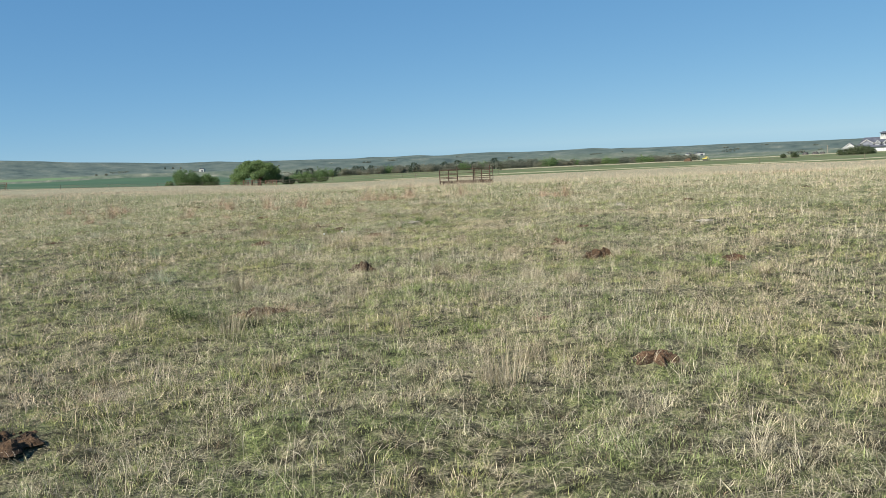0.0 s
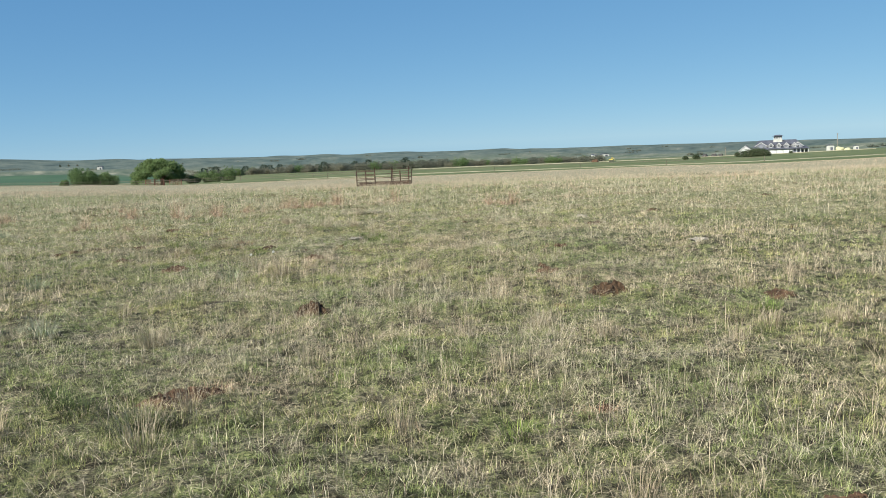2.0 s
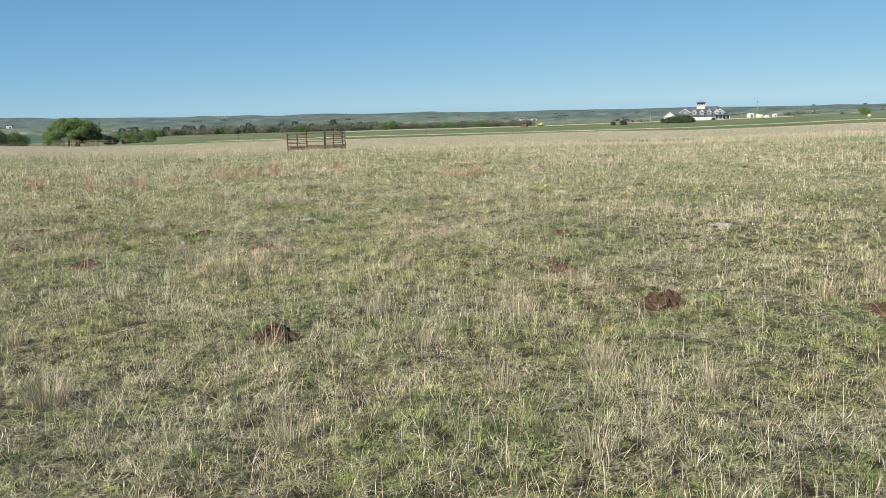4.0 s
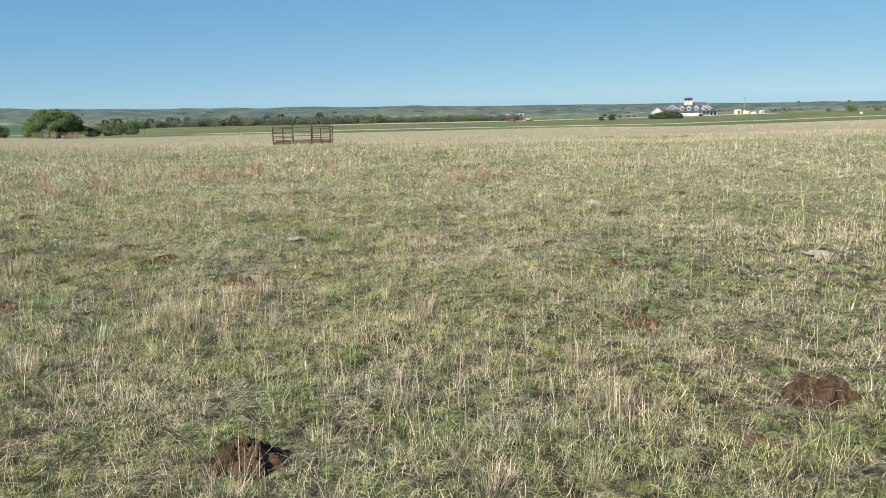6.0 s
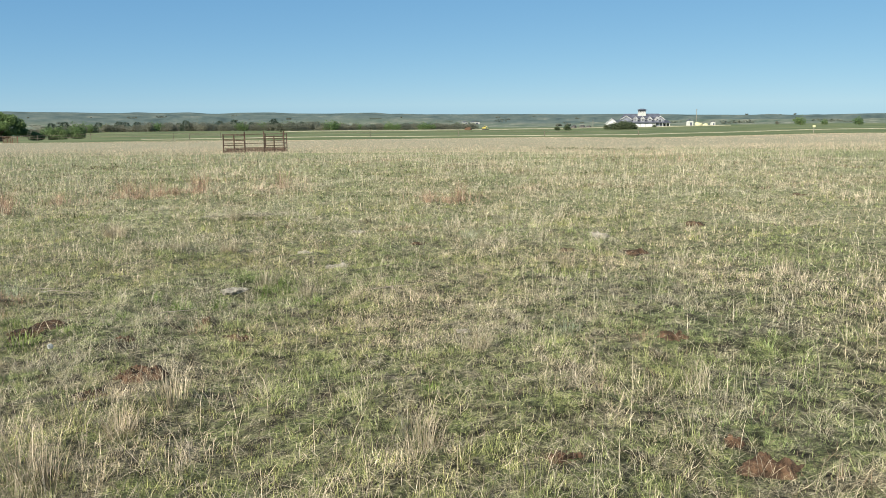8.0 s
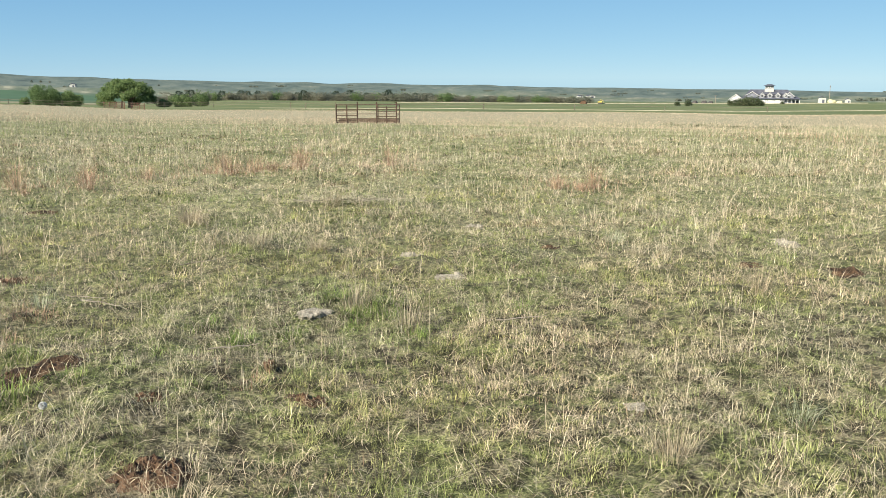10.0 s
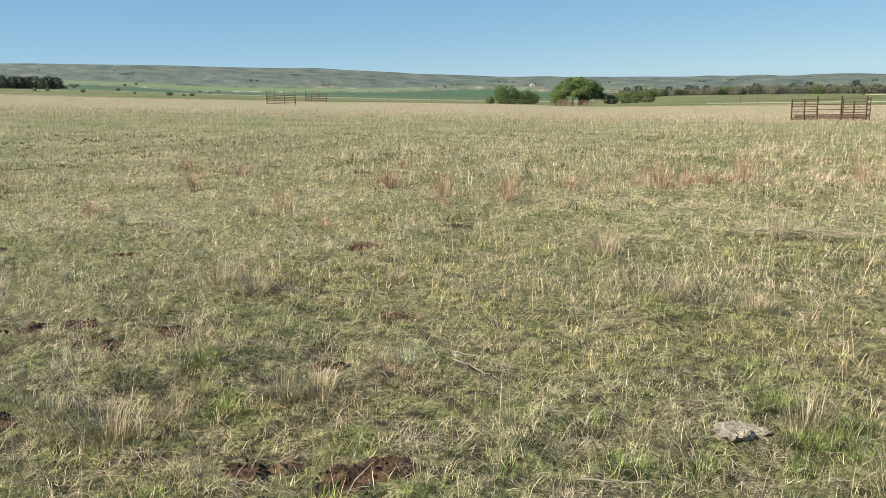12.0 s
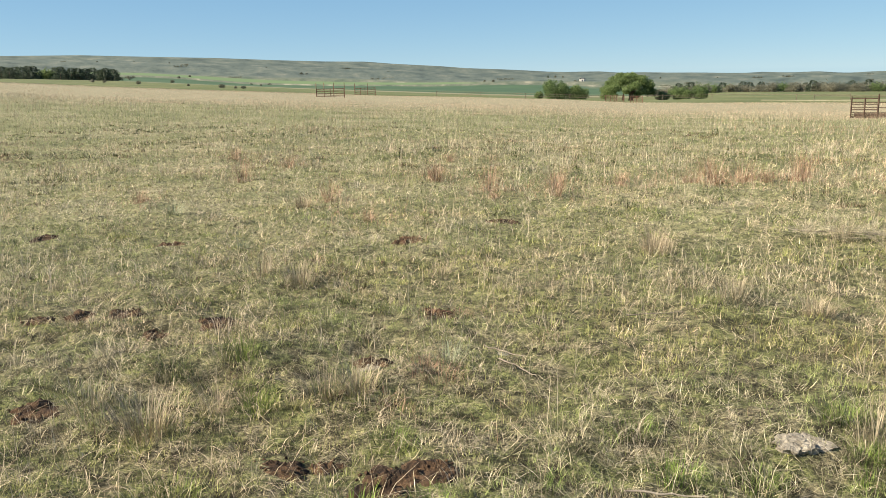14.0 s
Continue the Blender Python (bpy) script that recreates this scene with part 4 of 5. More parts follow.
for i, (x, y, high) in enumerate(((-1.54, 14.12, 0.05), (-1.86, 14.14, 0.045))):
    dandelion(x, y, high, 40 + i)


def clod(x, y, w, seed):
    """A single upright lump of earth."""
    bm = bmesh.new()
    bmesh.ops.create_icosphere(bm, subdivisions=3, radius=0.5)
    for v in bm.verts:
        p = v.co.copy()
        k = 1 + 0.5 * noise.noise(p * 2.4 + Vector((seed, 0, 0))) + 0.25 * noise.noise(p * 6 + Vector((0, seed, 0)))
        v.co = Vector((p.x * k * w, p.y * k * w * 0.8, (p.z + 0.32) * k * w * 1.3))
    ob = part("earth_clod", bm, SOIL_RED, None, "", False)
    ob.matrix_world = pose(x, y, ground_z(x, y), 0, 0, seed * 40)
    return tagged(ob, "upright red-brown lump of earth in the turf", "earth clod", "earth clods")


for i, (x, y, w) in enumerate(((-0.54, 14.64, 0.07), (-0.36, 14.2, 0.035))):
    clod(x, y, w, i + 2.3)


# ---- cattle pens ----
def panel(pen, a, b, rails, posts, tall=(), pipe=0.021, high=1.72, mat=RUST):
    """Pipe rails between two points in the pen's own space, with upright posts."""
    a, b = Vector(a), Vector(b)
    for i, h in enumerate(rails):
        bm = bmesh.new()
        tube(bm, a + Vector((0, 0, h)), b + Vector((0, 0, h)), pipe)
        part("rail", bm, mat, pen)
    for f in posts:
        bm = bmesh.new()
        p = a.lerp(b, f)
        top = high if f in tall else max(rails) + 0.05
        tube(bm, p + Vector((0, 0, -0.3)), p + Vector((0, 0, top)), pipe * 1.6)
        part("post", bm, mat, pen)


def solid(pen, a, b, z0, z1):
    a, b = Vector(a), Vector(b)
    bm = bmesh.new()
    d = b - a
    box(bm, (a.x + b.x) / 2, (a.y + b.y) / 2, (z0 + z1) / 2, d.length, 0.03, z1 - z0, math.atan2(d.y, d.x), 0.006)
    part("kick_board", bm, RUSTSHEET, pen, "rust-brown sheet metal kick board")


ax, ay = bearing(-2.05, 56.0, (-0.34, 11.35))
bx, by = bearing(-6.25, 56.0, (-0.34, 11.35))
W = math.hypot(bx - ax, by - ay)
turn = math.degrees(math.atan2(by - ay, bx - ax))
pen = empty("cattle_pen", ax, ay, ground_z((ax + bx) / 2, (ay + by) / 2) - 0.26, turn)
R4, R5 = (0.48, 0.79, 1.11, 1.44), (0.13, 0.43, 0.74, 1.05, 1.36)
panel(pen, (0, 0, 0), (W * 0.35, 0, 0), R4, (0.0, 0.5, 1.0), (1.0,), 0.027)
panel(pen, (W * 0.67, 0, 0), (W, 0, 0), R5, (0.0, 0.5, 1.0), (0.0, 1.0), 0.027)
panel(pen, (0, 0, 0), (-0.1, 2.6, 0), R4, (1.0,), (), 0.018)
panel(pen, (W, 0, 0), (W + 0.3, 2.6, 0), R4, (1.0,), (), 0.018)
panel(pen, (-0.1, 2.6, 0), (W + 0.3, 2.6, 0), R4, (0.33, 0.66), (), 0.022)
solid(pen, (0.1, 2.55, 0), (W + 0.25, 2.55, 0), 0.02, 0.45)
solid(pen, (0.03, 0.05, 0), (W * 0.35, 0.05, 0), 0.0, 0.4)
tagged(pen, "open rusty steel pipe cattle pen in dry grass", "cattle pen", "cattle pens")

EYE_END = (-0.35, 12.06)
LOW = (0.3, 0.58, 0.86, 1.12)
for az0, az1, d, rails in ((32.7, 30.8, 98.0, LOW), (30.1, 28.7, 118.0, LOW), (13.05, 11.8, 112.0, (0.2, 0.45, 0.7, 0.95)), (11.4, 10.58, 114.0, (0.2, 0.45, 0.7, 0.95))):
    ax, ay = bearing(az0, d, EYE_END)
    bx, by = bearing(az1, d, EYE_END)
    W = math.hypot(bx - ax, by - ay)
    p2 = empty("cattle_pen", ax, ay, ground_z((ax + bx) / 2, (ay + by) / 2) - 0.15, math.degrees(math.atan2(by - ay, bx - ax)))
    panel(p2, (0, 0, 0), (W, 0, 0), rails, (0.0, 0.28, 0.62, 1.0), (0.0, 0.28, 0.62, 1.0) if az0 > 32 else (0.0, 0.62), 0.022, 1.85 if az0 > 20 else 1.05, REDRUST)
    panel(p2, (0, 3.2, 0), (W, 3.4, 0), rails, (0.0, 0.5, 1.0), (), 0.017, 1.72, REDRUST)
    panel(p2, (0, 0, 0), (0, 3.2, 0), rails, (0.5,), (), 0.017, 1.72, REDRUST)
    tagged(p2, "distant rusty pipe cattle pen on the brow", "cattle pen", "cattle pens")


# ---- roads ----
def strip(name, pts, width, lift, label):
    P = [Vector(bearing(a, d)) for a, d in pts]
    fine = []
    for a, b in zip(P, P[1:]):
        k = max(2, int((b - a).length / 6))
        fine += [a.lerp(b, i / k) for i in range(k)]
    fine.append(P[-1])
    v, f = [], []
    for i, p in enumerate(fine):
        d = (fine[min(i + 1, len(fine) - 1)] - fine[max(i - 1, 0)]).normalized()
        s = Vector((-d.y, d.x)) * width / 2
        for q in (p - s, p + s):
            v.append((q.x, q.y, ground_z(q.x, q.y) + lift))
        for q in (p - s, p + s):
            v.append((q.x, q.y, ground_z(q.x, q.y) - 0.3))
        if i:
            a, b = 4 * i - 4, 4 * i
            f += [(a, a + 1, b + 1, b), (a, b, b + 2, a + 2), (a + 1, a + 3, b + 3, b + 1)]
    return tagged(link_mesh(name, v, f, GRAVEL), label, "road", kind="structure")


strip("road", ((3, 168), (-4, 168), (-16, 172), (-28, 180), (-38, 202), (-52, 245)), 1.9, 0.12, "pale gravel farm track crossing the green field")
strip("road", ((-6, 372), (-14, 385), (-22, 405), (-29, 440), (-36, 470)), 7.0, 0.3, "pale gravel drive leading to the house")


# ---- field fences ----
def fence(pts, step, mat, rails, post_h, label):
    P = [Vector(bearing(a, d)) for a, d in pts]
    start = empty("field_fence", P[0].x, P[0].y, ground_z(P[0].x, P[0].y))
    o = Vector((P[0].x, P[0].y, ground_z(P[0].x, P[0].y)))
    last = None
    for a, b in zip(P, P[1:]):
        k = max(1, int((b - a).length / step))
        for i in range(k):
            q = a.lerp(b, i / k)
            here = Vector((q.x, q.y, ground_z(q.x, q.y))) - o
            bm = bmesh.new()
            tube(bm, here + Vector((0, 0, -0.3)), here + Vector((0, 0, post_h)), 0.07, 0.06, 6)
            part("post", bm, mat, start)
            if last is not None:
                for h in rails:
                    bm = bmesh.new()
                    tube(bm, last + Vector((0, 0, h)), here + Vector((0, 0, h)), 0.032, None, 5)
                    part("rail", bm, mat, start)
            last = here
    return tagged(start, label, "fence")


fence(((24, 205), (18, 198), (12, 192), (6, 186), (1, 182), (-5, 181)), 9.0, FENCEWOOD, (0.55, 1.05), 1.25, "weathered post and rail field fence")
fence(((0, 160), (-12, 162), (-24, 168), (-36, 186)), 14.0, FENCEWOOD, (0.9,), 1.1, "sparse weathered post fence along the track")


# ---- trees ----
def leaves(rs, centres, count, leaf):
    """Leaf clumps: small tilted triangles strewn through the shells of several lobes."""
    c = np.array(centres, float)
    vol = c[:, 3] * c[:, 4] * c[:, 5]
    which = rs.choice(len(c), count, p=vol / vol.sum())
    d = rs.normal(size=(count, 3))
    d /= np.linalg.norm(d, axis=1)[:, None]
    rad = (0.45 + 0.55 * rs.rand(count) ** 0.5) * (0.85 + 0.3 * rs.rand(count))
    p = c[which, :3] + d * rad[:, None] * c[which, 3:6]
    u = rs.normal(size=(count, 3))
    u /= np.linalg.norm(u, axis=1)[:, None]
    w = np.cross(u, d + 0.6 * rs.normal(size=(count, 3)))
    w /= np.linalg.norm(w, axis=1)[:, None]
    s = leaf * (0.6 + 0.8 * rs.rand(count))[:, None]
    v = np.stack([p - u * s * 0.5, p + u * s * 0.5 + w * s * 0.25, p + w * s * 0.9, p - u * s * 0.35 + w * s * 0.6], 1).reshape(-1, 3)
    f = np.arange(count * 4).reshape(-1, 4)
    return v, f


def tree(name, x, y, w, h, seed, mat, count, leaf, label, group, trunks=1, low=0.25, lobes=9, category="tree", dome=False):
    rs = np.random.RandomState(seed)
    top = empty(name, x, y, ground_z(x, y))
    cs = []
    for i in range(lobes):
        a = rs.rand() * 6.283
        q = math.sqrt(rs.rand()) * 0.34
        cx, cy = math.cos(a) * q * w, math.sin(a) * q * w * 0.8
        rz = h * (1 - low) * (0.26 + 0.16 * rs.rand())
        hi = h * (1 - 0.9 * (q / 0.5) ** 2 * 0.55) - rz
        lo = h * low + rz * 0.6
        cz = lo + (hi - lo) * (0.1 + 0.9 * rs.rand()) if hi > lo else lo
        cs.append((cx, cy, cz, w * (0.14 + 0.09 * rs.rand()), w * (0.14 + 0.09 * rs.rand()), rz))
    if dome:
        # an umbrella of many small leaf clumps, open below, with a few hanging boughs
        limbs = cs[:10]
        cs = []
        for i in range(lobes):
            a, q = rs.rand() * 6.283, 0.46 * math.sqrt(rs.rand())
            roof = h * (0.98 - 0.42 * (q / 0.46) ** 2.8)
            hang = 0.1 + 0.34 * rs.rand() ** 1.6 if q < 0.34 else 0.06 + 0.62 * rs.rand()
            cs.append((math.cos(a) * q * w, math.sin(a) * q * w * 0.8, max(roof - hang * h * 0.75, h * low), w * (0.06 + 0.05 * rs.rand()), w * (0.06 + 0.05 * rs.rand()), h * (0.06 + 0.06 * rs.rand())))
    else:
        cs.append((0.0, 0.0, h * (low + 0.2), w * 0.4, w * 0.34, h * 0.2))
        limbs = cs
        # sprays that break the outline
        for i in range(lobes):
            a, q, e = rs.rand() * 6.283, 0.3 + 0.16 * rs.rand(), rs.rand()
            k = math.sqrt(max(0.05, 1 - e * e * 0.9))
            cs = cs + [(math.cos(a) * q * w * k, math.sin(a) * q * w * 0.8 * k, h * (low + 0.12 + (0.84 - low) * e), w * 0.07, w * 0.07, h * 0.08)]
    v, f = leaves(rs, cs, count, leaf)
    v[:, 2] = np.maximum(v[:, 2], h * low * 0.35)
    crown = link_mesh("crown", v, f, mat)
    crown.parent = top
    for k in range(trunks):
        bm = bmesh.new()
        a = rs.rand() * 6.283
        b0 = Vector((math.cos(a) * w * 0.04 * k, math.sin(a) * w * 0.04 * k, -0.2))
        fork = b0 + Vector((rs.normal() * 0.03 * w, rs.normal() * 0.02 * w, h * (low + 0.12)))
        tube(bm, b0, fork, 0.035 * h, 0.024 * h, 8)
        for c in limbs[:: max(1, trunks // 2)]:
            tube(bm, fork, Vector(c[:3]), 0.018 * h, 0.005 * h, 6)
        part("trunk", bm, BARK, top)
    return tagged(top, label, category, group)


x, y = bearing(11.5, 215, EYE_END)
tree("cottonwood_tree", x, y, 13.6, 7.2, 5, BROADLEAF, 26000, 0.25, "broad dome-shaped green cottonwood with several trunks", "trees by the fence", 5, 0.16, 140, dome=True)
x, y = bearing(16.3, 213, EYE_END)
tree("cottonwood_tree", x, y, 8.2, 5.7, 6, BROADLEAF, 11000, 0.22, "rounded green tree beside the field fence", "trees by the fence", 2, 0.02, 16)
x, y = bearing(15.0, 212, EYE_END)
tree("cottonwood_tree", x, y, 6.6, 3.8, 7, BROADLEAF, 7000, 0.22, "low spreading green tree beside the field fence", "trees by the fence", 2, 0.0, 12)
x, y = bearing(17.5, 220, EYE_END)
tree("cottonwood_tree", x, y, 3.2, 2.1, 8, BROADLEAF, 1600, 0.22, "small green bush beside the field fence", "trees by the fence", 1, 0.1, 5)
for az, w, h, sd in ((8.1, 5.6, 3.7, 9), (7.0, 5.2, 4.2, 10), (9.3, 4.2, 2.4, 12)):
    x, y = bearing(az, 217, EYE_END)
    tree("willow_tree", x, y, w, h, sd, BROADLEAF, 4600, 0.22, "low dull-green tree by the field fence", "trees by the fence", 1, 0.0, 9)

# the shelter belt across the valley
def conifer(x, y, w, h, seed, label, group):
    """A cedar: a ragged cone of needle sprays down to the ground."""
    rs = np.random.RandomState(seed)
    top = empty("cedar_tree", x, y, ground_z(x, y))
    count = 1100
    f = rs.rand(count) ** 1.3
    a = rs.rand(count) * 6.283
    rad = w * 0.5 * (1 - f) ** 0.42 * (0.55 + 0.5 * rs.rand(count)) * (1 + 0.25 * np.sin(a * 3 + f * 9 + seed))
    p = np.stack([np.cos(a) * rad, np.sin(a) * rad, 0.1 + f * h * 0.98], -1)
    u = np.stack([np.cos(a), np.sin(a), 0.5 * rs.normal(size=count)], -1)
    g = rs.normal(size=(count, 3))
    s = 0.5 * (0.6 + 0.8 * rs.rand(count))[:, None]
    v = np.stack([p - g * s * 0.3, p + u * s * 0.9, p + g * s * 0.35 + u * s * 0.3], 1).reshape(-1, 3)
    crown = link_mesh("crown", v, np.arange(count * 3).reshape(-1, 3), CEDAR)
    crown.parent = top
    bm = bmesh.new()
    tube(bm, (0, 0, -0.2), (0, 0, h * 0.9), 0.02 * h, 0.004 * h, 7)
    part("trunk", bm, BARK, top)
    return tagged(top, label, "tree", group)


kinds = []
for i, (mat, w, h, nm, lb) in enumerate(((DUSKY, 9.0, 6.6, "scrub_tree", "dusky brown-green scrub tree in a shelter belt"), (CEDAR, 5.6, 6.6, "cedar_tree", "dark cedar in a shelter belt"), (DUSKY, 8.0, 5.6, "scrub_tree", "dusky brown-green scrub tree in a shelter belt"), (BROADLEAF, 9.0, 6.2, "ash_tree", "green tree in a shelter belt"))):
    if mat is CEDAR:
        kinds.append(conifer(0, 0, w, h, 61, lb, "shelter belt trees"))
    else:
        kinds.append(tree(nm, 0, 0, w, h, 60 + i, mat, 1250, 0.42, lb, "shelter belt trees", 1, 0.0, 9))
used = set()
rb = random.Random(4)
for i in range(118):
    az = 10.0 - i * 0.25 + rb.uniform(-0.1, 0.1)
    d = 455 + rb.uniform(-14, 22) - (10 if i % 2 else 0)
    x, y = bearing(az, d)
    k = rb.choices((0, 1, 2, 3), (4, 3 if az > -8 else 1, 4, 2 if az < -3 else 1))[0]
    m = pose(x, y, ground_z(x, y), 0, 0, rb.uniform(0, 360))
    ob = kinds[k] if k not in used else copy_thing(kinds[k], m)
    used.add(k)
    s = rb.uniform(0.66, 0.92) * (1.0 if az > -10 else 0.8)
    ob.matrix_world = m @ Matrix.Diagonal((s * 1.35, s * 1.35, s, 1))

# dark conifer wood on the slope
for i in range(64):
    az = 45.4 + i * 0.27 + rb.uniform(-0.12, 0.12)
    x, y = bearing(az, 505 + rb.uniform(-12, 26), EYE_END)
    k = 1 if i not in (14, 15, 16) else 3
    m = pose(x, y, ground_z(x, y), 0, 0, rb.uniform(0, 360))
    ob = copy_thing(kinds[k], m)
    s = rb.uniform(0.82, 1.05)
    ob.matrix_world = m @ Matrix.Diagonal((s * 1.5, s * 1.5, s, 1))
    tagged(ob, "dark conifer at the edge of a wood" if k == 1 else "light green tree among dark conifers", "tree", "conifer wood")
# lone bushes
for az, d, s, k, eye in ((44.1, 300, 0.34, 0, EYE_END), (46.8, 300, 0.3, 2, EYE_END), (46.1, 310, 0.28, 0, EYE_END), (41.0, 300, 0.24, 2, EYE_END), (38.9, 250, 0.32, 0, EYE_END), (38.0, 250, 0.2, 2, EYE_END), (37.5, 250, 0.24, 0, EYE_END), (42.0, 520, 0.5, 0, EYE_END),
                         (-40.3, 420, 1.0, 3, (-0.81, 6.84)), (-41.7, 430, 0.62, 3, (-0.81, 6.84)), (-43.6, 420, 0.85, 3, (-0.81, 6.84)), (-39.0, 520, 0.5, 0, (-0.81, 6.84)), (20.6, 1300, 0.9, 2, EYE_END), (21.2, 1310, 0.7, 2, EYE_END), (16.9, 2100, 1.1, 1, EYE_END), (16.4, 2120, 1.3, 2, EYE_END), (15.9, 2100, 1.2, 2, EYE_END)):
    x, y = bearing(az, d, eye)
    m = pose(x, y, ground_z(x, y), 0, 0, az * 7)
    ob = copy_thing(kinds[k], m)
    ob.matrix_world = m @ Matrix.Diagonal((s, s * 0.8, s * 0.75, 1))
    tagged(ob, "lone bush standing in open pasture", "bush", "lone bushes")


# scrub and small trees dotted over the far slopes
rs = np.random.RandomState(77)
vs, fs, base = [], [], 0
for i in range(200):
    az = -46 + 105 * rs.rand()
    d = 620 + 2100 * rs.rand() ** 1.3
    if vnoise(np.array([az * 40.0]), np.array([d]), 160.0, 79)[0] < 0.5:
        continue
    x, y = bearing(az, d)
    w = (1.2 + 2.2 * rs.rand()) * (1.0 if d < 1500 else 1.5)
    v, f = leaves(rs, [(x + (rs.normal() * 0.4 + 1.1 * j) * w, y + rs.normal() * w * 0.4, ground_z(x, y) + w * 0.28, w * (0.5 + 0.4 * rs.rand()), w * 0.5, w * 0.35) for j in range(1 + rs.randint(9) ** 2 // 8)], 130, w * 0.4)
    vs.append(v), fs.append(f + base)
    base += len(v)
tagged(link_mesh("far_scrub", np.concatenate(vs), np.concatenate(fs), DUSKY), "scrub and small trees dotted over far slopes", "scrub", kind="stuff")


# ---- the house with the lookout ----
def house():
    E6 = (-0.81, 6.84)
    ax, ay = bearing(-28.1, 480, E6)
    bx, by = bearing(-32.4, 480, E6)
    W = math.hypot(bx - ax, by - ay)
    top = empty("house", ax, ay, ground_z((ax + bx) / 2, (ay + by) / 2) - 0.6, math.degrees(math.atan2(by - ay, bx - ax)))

    def wall(x0, x1, y0, y1, z0, z1, name="wall", mat=WHITE):
        bm = bmesh.new()
        box(bm, (x0 + x1) / 2, (y0 + y1) / 2, (z0 + z1) / 2, x1 - x0, y1 - y0, z1 - z0, 0, 0.03)
        return part(name, bm, mat, top)

    def gable_front(x0, x1, y0, y1, eave, ridge, over=0.5, mat=WHITE):
        """A wing whose gable looks at the field."""
        xm = (x0 + x1) / 2
        bm = bmesh.new()
        prism(bm, ((x0, -0.5), (x1, -0.5), (x1, eave), (xm, ridge - 0.25), (x0, eave)), y0, y1)
        part("wall", bm, mat, top)
        bm = bmesh.new()
        k = (ridge - eave) / (xm - x0)
        prism(bm, ((x0 - over, eave - over * k), (xm, ridge), (x1 + over, eave - over * k), (x1 + over, eave - over * k + 0.3), (xm, ridge + 0.35), (x0 - over, eave - over * k + 0.3)), y0 - over, y1 + over)
        roof = part("roof", bm, SLATE, top)
        bm = bmesh.new()
        prism(bm, ((x0 - over, eave - over * k - 0.05), (xm, ridge - 0.05), (x1 + over, eave - over * k - 0.05), (x1 + over, eave - over * k + 0.22), (xm, ridge + 0.26), (x0 - over, eave - over * k + 0.22)), y0 - over - 0.08, y0 - over - 0.01)
        part("bargeboard", bm, WHITE, roof, "white gable trim board")

    def long_roof(x0, x1, y0, y1, eave, ridge, over=0.5):
        """A roof whose slope looks at the field, hipped at its ends."""
        bm = bmesh.new()
        ym = (y0 + y1) / 2
        a = [bm.verts.new(c) for c in ((x0 - over, y0 - over, eave), (x1 + over, y0 - over, eave), (x1 + over, y1 + over, eave), (x0 - over, y1 + over, eave))]
        b = [bm.verts.new((x0 + 1.5, ym, ridge)), bm.verts.new((x1 - 1.5, ym, ridge))]
        for f in ((a[0], a[1], b[1], b[0]), (a[1], a[2], b[1]), (a[2], a[3], b[0], b[1]), (a[3], a[0], b[0]), (a[3], a[2], a[1], a[0])):
            bm.faces.new(f)
        bmesh.ops.recalc_face_normals(bm, faces=bm.faces)
        part("roof", bm, SLATE, top)

    def window(x, y, z, w, h, name="window"):
        bm = bmesh.new()
        for dx, dz, sx, sz in ((-w / 2, 0, 0.12, h), (w / 2, 0, 0.12, h), (0, h / 2, w + 0.24, 0.14), (0, -h / 2, w + 0.24, 0.16), (0, 0, 0.07, h)):
            box(bm, x + dx, y - 0.05, z + dz, sx, 0.12, sz)
        fr = part(name, bm, WHITE, top)
        bm = bmesh.new()
        box(bm, x, y - 0.02, z, w, 0.04, h)
        part("pane", bm, GLASS, fr, "dark window glass")

    # wing with a gable, the long body, upper storey, porch and lookout
    gable_front(0.5, 7.0, -3.0, 8.0, 2.9, 5.3)
    wall(7.0, W - 8.5, 0, 11, -0.5, 3.0)
    long_roof(6.5, W - 8.0, -0.5, 9.0, 3.0, 5.0)
    wall(9.5, W - 6.0, 3.0, 12, 2.5, 5.4, "wall", GREYWALL)
    long_roof(9.0, W - 5.0, 2.5, 12.5, 5.4, 7.9)
    gable_front(9.0, 14.5, 1.5, 10.0, 5.0, 6.7, 0.5, GREYWALL)
    for i in range(4):
        x = 15.5 + i * 3.9
        gable_front(x, x + 2.5, 0.6, 6.0, 4.9, 6.2, 0.35, GREYWALL)
        window(x + 1.25, 0.6, 4.6, 1.2, 1.3)
    gable_front(W - 8.0, W - 3.5, 1.0, 9.0, 4.7, 6.4, 0.5, GREYWALL)
    window(W - 5.75, 1.0, 4.2, 1.4, 1.4)
    wall(W - 8.5, W - 0.8, 2.5, 10, -0.5, 3.0)
    long_roof(W - 9.0, W - 0.3, -0.8, 9, 3.0, 4.4)
    for i in range(5):
        bm = bmesh.new()
        tube(bm, (W - 8.2 + i * 1.9, -0.6, -0.5), (W - 8.2 + i * 1.9, -0.6, 3.0), 0.16, None, 8)
        part("porch_column", bm, WHITE, top)
    for i in range(4):
        window(W - 7.3 + i * 1.9, 2.5, 1.5, 1.3, 1.7)
    for i in range(4):
        x = 13.8 + i * 3.6
        bm = bmesh.new()
        box(bm, x, -0.06, 1.2, 2.6, 0.1, 2.5, 0, 0.02)
        part("garage_door", bm, WHITE, top)
        for dx in (-1.38, 1.38):
            bm = bmesh.new()
            box(bm, x + dx, -0.08, 1.2, 0.12, 0.16, 2.7)
            part("door_trim", bm, SLATE, top, "slate-blue door trim")
